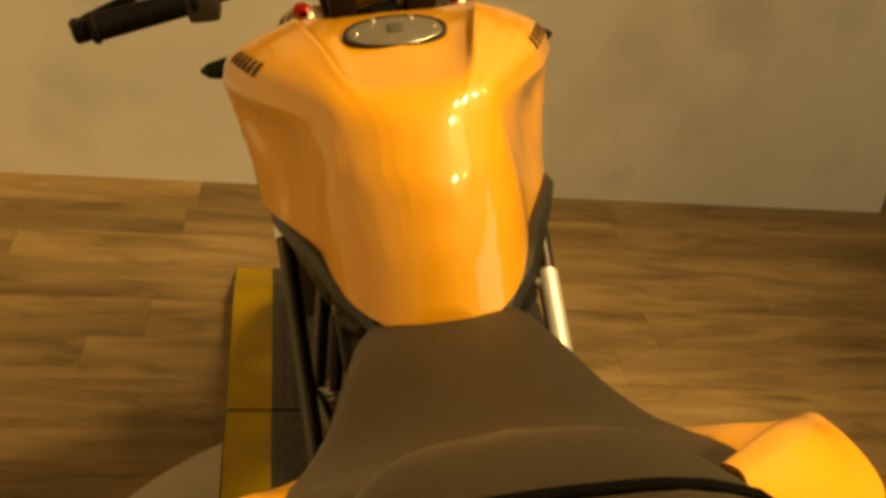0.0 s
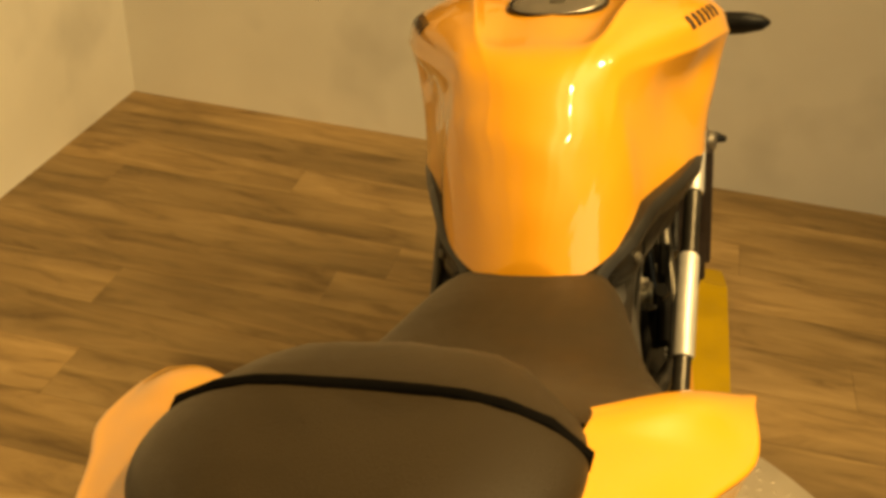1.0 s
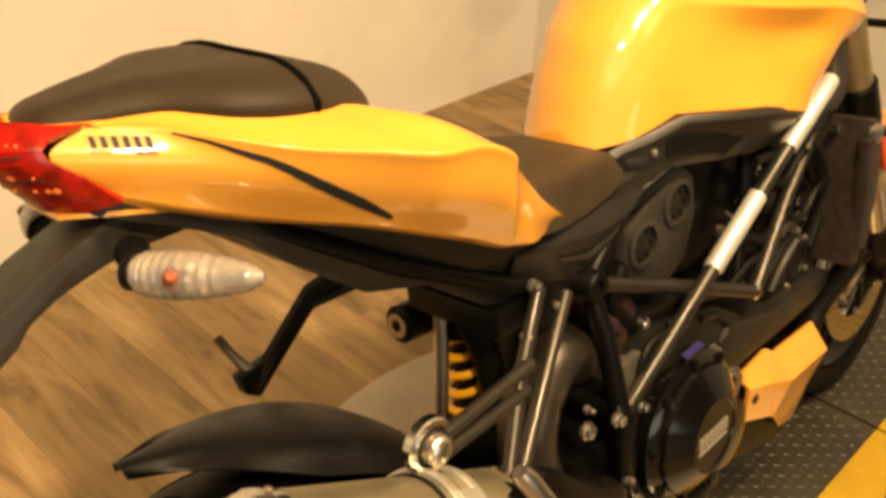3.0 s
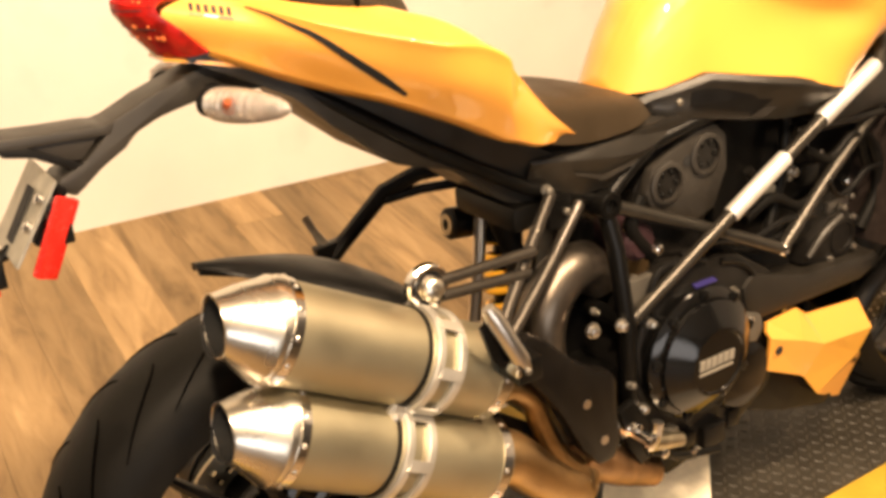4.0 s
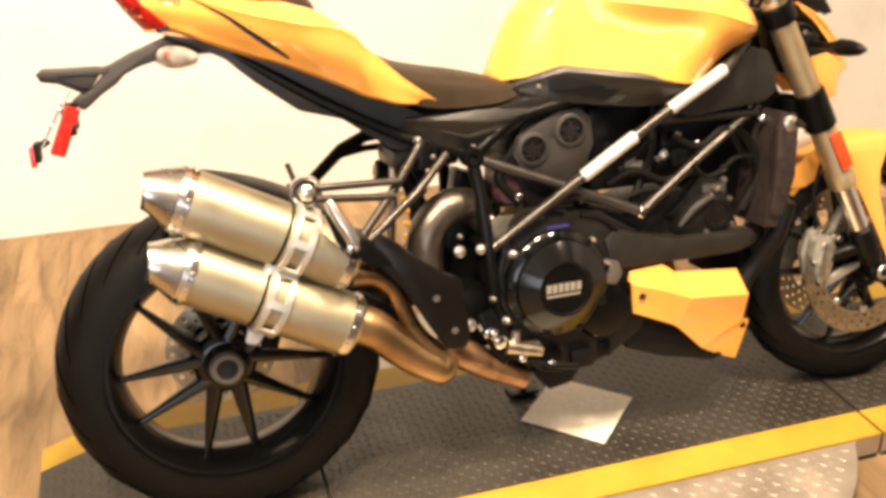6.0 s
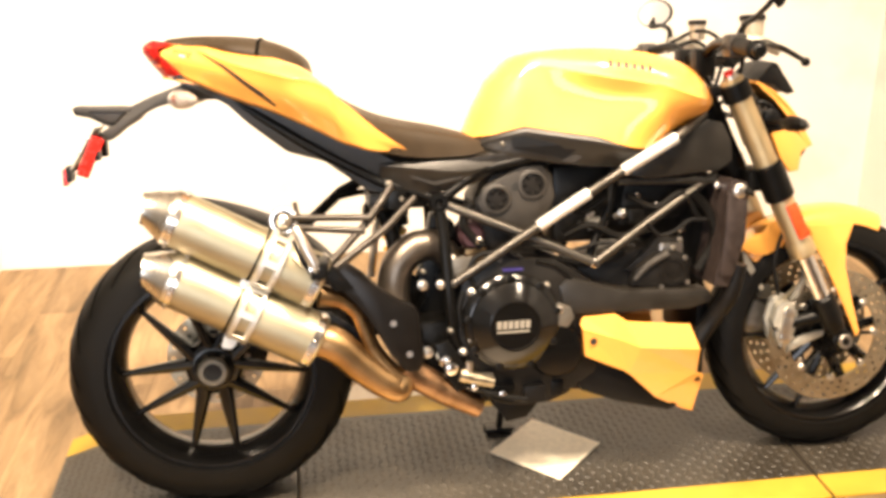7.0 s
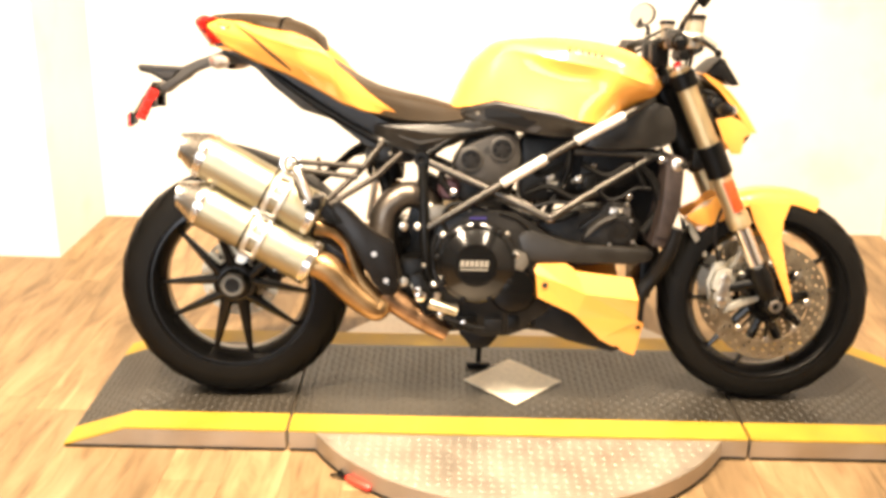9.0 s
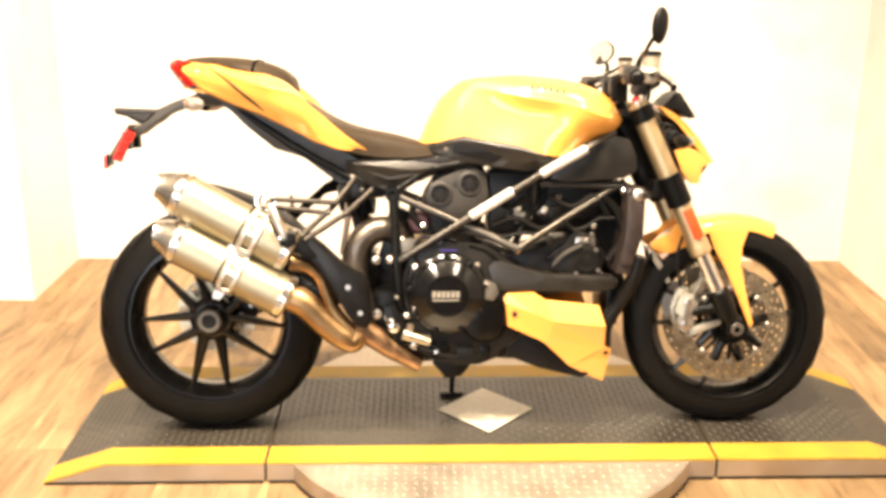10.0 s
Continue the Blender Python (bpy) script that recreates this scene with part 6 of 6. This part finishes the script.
part("hanger_link", tube([(0.180, -0.152, 0.628), (0.172, -0.165, 0.606), (0.160, -0.195, 0.590)], [0.009, 0.010, 0.009], 10), POLISHED, bike)
for pts, r in (([(0.205, -0.160, 0.657), (0.37, -0.135, 0.645)], 0.0075), ([(0.205, -0.160, 0.637), (0.36, -0.135, 0.616)], 0.0075),
               ([(0.425, -0.108, 0.708), (0.365, -0.125, 0.632), (0.280, -0.170, 0.555)], 0.0085), ([(0.474, -0.108, 0.680), (0.403, -0.13, 0.616), (0.292, -0.175, 0.548)], 0.0085)):
    part("bracket_tube", tube(pts, r, 12), STRUT, bike)
part("footpeg_bracket", slab([(0.255, 0.585), (0.30, 0.545), (0.33, 0.505), (0.29, 0.50), (0.245, 0.555)], -0.20, -0.185, 0.004), BLACK_METAL, bike)
peg_r = part("pillion_footpeg", tube([(0.213, -0.248, 0.650), (0.219, -0.251, 0.638), (0.247, -0.264, 0.578), (0.252, -0.266, 0.566)], [0.008, 0.0115, 0.0115, 0.008], 14), STEEL, bike, "folded silver pillion footpeg")
part("peg_hinge", box((0.236, -0.272, 0.556), (0.262, -0.246, 0.574), 0.004), POLISHED, peg_r)
part("hinge_pin", lathe((0.249, -0.273, 0.565), (0, -1, 0), [(0, 0.005), (0.004, 0.005), (0.006, 0.003)], 10), DARK_STEEL, peg_r)
part("peg_arm", slab([(0.205, 0.622), (0.216, 0.626), (0.232, 0.592), (0.256, 0.560), (0.246, 0.548), (0.222, 0.572)], -0.246, -0.236, 0.003), BLACK_METAL, peg_r)
part("footpeg_hinge", box((0.238, -0.272, 0.545), (0.275, -0.19, 0.578), 0.004), BLACK_METAL, bike)
strut = part("left_peg_bracket", tube([(0.440, 0.11, 0.700), (0.372, 0.150, 0.690), (0.325, 0.180, 0.662), (0.245, 0.186, 0.592), (0.222, 0.186, 0.566)], [0.013, 0.014, 0.014, 0.013, 0.009], 8), BLACK_METAL, bike, "black pillion footpeg bracket", angle=30)
part("brace", tube([(0.43, 0.11, 0.672), (0.37, 0.148, 0.664), (0.315, 0.178, 0.650)], 0.008, 10), BLACK_METAL, strut)
part("foot", slab([(0.200, 0.598), (0.252, 0.604), (0.246, 0.584), (0.224, 0.560), (0.206, 0.572)], 0.180, 0.200, 0.003), BLACK_METAL, strut)
part("left_footpeg", tube([(0.222, 0.192, 0.594), (0.217, 0.214, 0.612), (0.213, 0.235, 0.632)], [0.009, 0.006, 0.0065], 10), DARK_STEEL, bike, "dark folded pillion footpeg")
part("link_pipe", tube([(0.248, -0.176, 0.394), (0.272, -0.174, 0.386), (0.338, -0.170, 0.326), (0.392, -0.166, 0.282), (0.418, -0.164, 0.268), (0.428, -0.162, 0.282), (0.416, -0.160, 0.304)], [0.036, 0.038, 0.036, 0.034, 0.030, 0.025, 0.018], 18, 5), COPPER, bike, "heat-tinted copper coloured link pipe")
part("return_pipe", tube([(0.255, -0.170, 0.490), (0.300, -0.168, 0.477), (0.332, -0.166, 0.448), (0.349, -0.165, 0.405), (0.368, -0.164, 0.356), (0.398, -0.163, 0.314), (0.422, -0.162, 0.288)], [0.026, 0.019, 0.017, 0.017, 0.018, 0.020, 0.022], 16, 5), COPPER, bike, "heat-tinted S-shaped return pipe")
part("lower_pipe", tube([(0.43, -0.15, 0.315), (0.47, -0.145, 0.282), (0.53, -0.138, 0.240), (0.60, -0.13, 0.198)], [0.030, 0.032, 0.030, 0.024], 18, 4), COPPER_DARK, bike, "heat-tinted lower exhaust pipe")
part("shield_back", slab([(0.27, 0.45), (0.34, 0.40), (0.40, 0.33), (0.395, 0.29), (0.34, 0.34), (0.27, 0.40)], -0.152, -0.146, 0.001), BLACK_METAL, bike)
shield = part("heat_shield", slab([(0.292, 0.510), (0.296, 0.552), (0.314, 0.562), (0.345, 0.540), (0.382, 0.503), (0.422, 0.472), (0.456, 0.458), (0.466, 0.440), (0.466, 0.395), (0.474, 0.345), (0.462, 0.312), (0.432, 0.312), (0.402, 0.350), (0.362, 0.425), (0.332, 0.468)], -0.197, -0.165, 0.012), SHIELD, bike, "satin black exhaust heat shield")
for x, z in ((0.408, 0.424), (0.440, 0.354)):
    part("shield_boss", lathe((x, -0.190, z), (0, -1, 0), [(0, 0.017), (0.004, 0.015), (0.005, 0.010)], 16), SHIELD, shield)
    part("shield_screw", lathe((x, -0.193, z), (0, -1, 0), [(0, 0.008), (0.005, 0.007)], 12), STEEL, shield)
part("rear_header", tube([(0.560, -0.05, 0.52), (0.525, -0.06, 0.560), (0.478, -0.07, 0.562), (0.436, -0.075, 0.527), (0.420, -0.08, 0.465), (0.434, -0.10, 0.385), (0.46, -0.12, 0.31)], [0.032, 0.035, 0.037, 0.038, 0.037, 0.035, 0.03], 18, 5), HEADER, bike, "dark grey curved rear exhaust pipe")

# rear suspension
shock = part("shock_absorber", lathe((0.438, 0.035, 0.41), (0.02, 0, 1), [(0, 0.016), (0.05, 0.016), (0.05, 0.030), (0.058, 0.030), (0.058, 0.014), (0.19, 0.014), (0.19, 0.032), (0.20, 0.032), (0.24, 0.020), (0.27, 0.016)], 20), BLACK_METAL, bike, "shock absorber with yellow spring")
part("spring", tube([(0.440 + 0.024 * math.cos(a), 0.035 + 0.024 * math.sin(a), 0.475 + 0.15 * a / (2 * math.pi * 5.5)) for a in (2 * math.pi * 5.5 * k / 110 for k in range(111))], 0.0055, 8), SPRING_YELLOW, shock, "yellow coil spring")
rsv = part("shock_reservoir", lathe((0.372, 0.077, 0.625), (1, 0.0, -0.1), [(0, 0.018), (0.003, 0.0245), (0.02, 0.025), (0.10, 0.025), (0.104, 0.02)], 24), BLACK_METAL, bike, "black gas reservoir")
part("valve", ring((0.369, 0.077, 0.625), (1, 0, -0.1), [(0, 0.008), (0, 0.016), (0.004, 0.016), (0.004, 0.008)], 18), BRASS, rsv)
part("shock_hose", tube([(0.40, -0.01, 0.66), (0.43, -0.015, 0.58), (0.44, -0.02, 0.50), (0.47, -0.03, 0.44)], [0.016, 0.018, 0.018, 0.014], 12, 4), RUBBER, bike)
part("shock_link", tube([(0.405, 0.03, 0.68), (0.395, 0.03, 0.58), (0.38, 0.03, 0.48)], 0.010, 10), STEEL, bike)
part("shock_mount", box((0.375, -0.088, 0.652), (0.505, 0.06, 0.69), 0.01), BLACK_METAL, bike)
part("rocker", slab([(0.45, 0.40), (0.55, 0.37), (0.60, 0.48), (0.57, 0.61), (0.52, 0.63), (0.49, 0.50)], -0.03, 0.03, 0.008), BLACK_METAL, bike)
part("linkage_plate", slab([(0.40, 0.40), (0.47, 0.39), (0.50, 0.44), (0.47, 0.50), (0.42, 0.48)], -0.05, 0.06, 0.008), BLACK_METAL, bike)
part("swingarm", tube([(0.52, 0.11, 0.335), (0.40, 0.125, 0.36), (0.25, 0.135, 0.365), (0.12, 0.135, 0.34), (0.02, 0.13, 0.31)], [0.045, 0.048, 0.046, 0.05, 0.06], 18, 4), BLACK_METAL, bike, "black single-sided swingarm")
part("axle_carrier", lathe((RA.x, 0.06, RA.z), (0, 1, 0), [(0, 0.085), (0.09, 0.088), (0.11, 0.07)], 28), BLACK_METAL, bike)
rows = []
for k in range(8):
    a = radians(98 - 66 * k / 7)
    w = (0.012, 0.045, 0.068, 0.080, 0.086, 0.088, 0.088, 0.086)[k]
    r = (0.388, 0.372, 0.362, 0.357, 0.355, 0.356, 0.358, 0.360)[k]
    rows.append([RA + Vector((math.cos(a) * (r - dr), 0.012 + y * w, math.sin(a) * (r - dr))) for y, dr in ((-1, 0.030 * min(1, k / 3)), (-0.8, 0.010), (-0.3, 0.0), (0.3, 0.0), (0.8, 0.010), (1, 0.030 * min(1, k / 3)))])
part("hugger", sheet(rows, 3, 3, 0.004), BLACK_PLASTIC, bike, "black rear tyre hugger")
part("chain_guard", box((0.10, 0.125, 0.40), (0.40, 0.135, 0.43), 0.004), BLACK_PLASTIC, bike)

# rider controls and stand
peg_in, peg_out = Vector((0.52, -0.145, 0.324)), Vector((0.53, -0.205, 0.315))
peg = part("rider_footpeg", tube([peg_in, peg_in.lerp(peg_out, 0.15), peg_in.lerp(peg_out, 0.3), peg_in.lerp(peg_out, 0.34), peg_in.lerp(peg_out, 0.85), peg_in.lerp(peg_out, 0.88), peg_out, peg_out.lerp(peg_in, -0.06)], [0.014, 0.014, 0.013, 0.010, 0.009, 0.013, 0.014, 0.008], 14), POLISHED, bike, "silver rider footpeg")
part("peg_spring", tube([peg_in + Vector((-0.014, 0, 0.012)), peg_in + Vector((0.0, -0.01, -0.016))], 0.006, 10), CAST_GREY, peg)
part("heel_plate", slab([(0.50, 0.36), (0.53, 0.37), (0.565, 0.31), (0.575, 0.26), (0.545, 0.25), (0.52, 0.29)], -0.165, -0.150, 0.004), BLACK_METAL, bike)
part("brake_pedal", tube([(0.56, -0.165, 0.270), (0.60, -0.17, 0.250), (0.645, -0.175, 0.235), (0.70, -0.18, 0.225)], [0.007, 0.006, 0.006, 0.006], 10, 4), BLACK_METAL, bike, "black brake pedal")
part("brake_cylinder", tube([(0.553, -0.165, 0.289), (0.590, -0.165, 0.277), (0.627, -0.165, 0.265)], [0.015, 0.015, 0.012], 14), BRASS, bike, "dull metal brake cylinder")
part("cylinder_outlet", tube([(0.572, -0.168, 0.288), (0.574, -0.168, 0.318)], [0.008, 0.009], 10), STEEL, bike)
for x, z in ((0.525, 0.328), (0.583, 0.262), (0.645, 0.240)):
    part("pedal_bolt", lathe((x, -0.172, z), (0, -1, 0), [(0, 0.008), (0.006, 0.008), (0.008, 0.004)], 8), POLISHED, bike)
part("linkage", tube([(0.60, -0.155, 0.25), (0.63, -0.16, 0.225), (0.672, -0.155, 0.212)], 0.006, 8), BLACK_METAL, bike)
part("stand_bracket", slab([(0.66, 0.225), (0.745, 0.23), (0.740, 0.180), (0.716, 0.152), (0.668, 0.145), (0.662, 0.160), (0.635, 0.19)], -0.098, 0.08, 0.003), BLACK_METAL, bike)
stand = part("side_stand", tube([(0.70, 0.09, 0.19), (0.702, 0.12, 0.11), (0.70, 0.152, 0.036)], [0.011, 0.009, 0.008], 12), BLACK_METAL, bike, "black side stand")
part("stand_foot", box((0.665, 0.135, 0.0295), (0.735, 0.185, 0.0375), 0.002), BLACK_METAL, stand)

# tank emblems
tree = surface(tank)
for s, _ in SIDES:
    quad = [(0.893, s * 0.146, 0.964), (0.988, s * 0.178, 0.948), (0.988, s * 0.190, 0.934), (0.893, s * 0.158, 0.948)]
    lettering(tree, quad, tank)

# ---- floor planks ----
PW, PL, GAP = 0.152, 1.22, 0.0004
random.seed(7)
bm = bmesh.new()
box_into(bm, (GAP, GAP, -0.004), (PW - GAP, PL - GAP, 0.0), 0.0)
plank_mesh = finish("plank", bm, WOOD, smooth=False)
x = ROOM_X1
col = 0
while x > ROOM_X0:
    x -= PW
    y = ROOM_Y1 - PL + (random.random() * PL)
    while y > ROOM_Y0 - PL:
        if not (x > 2.6 and y > -1.48) and not (x < -1.1 and y > 1.2):
            ob = new("plank", plank_mesh)
            ob.parent = floor
            ob.location = (x, y, 0)
        y -= PL
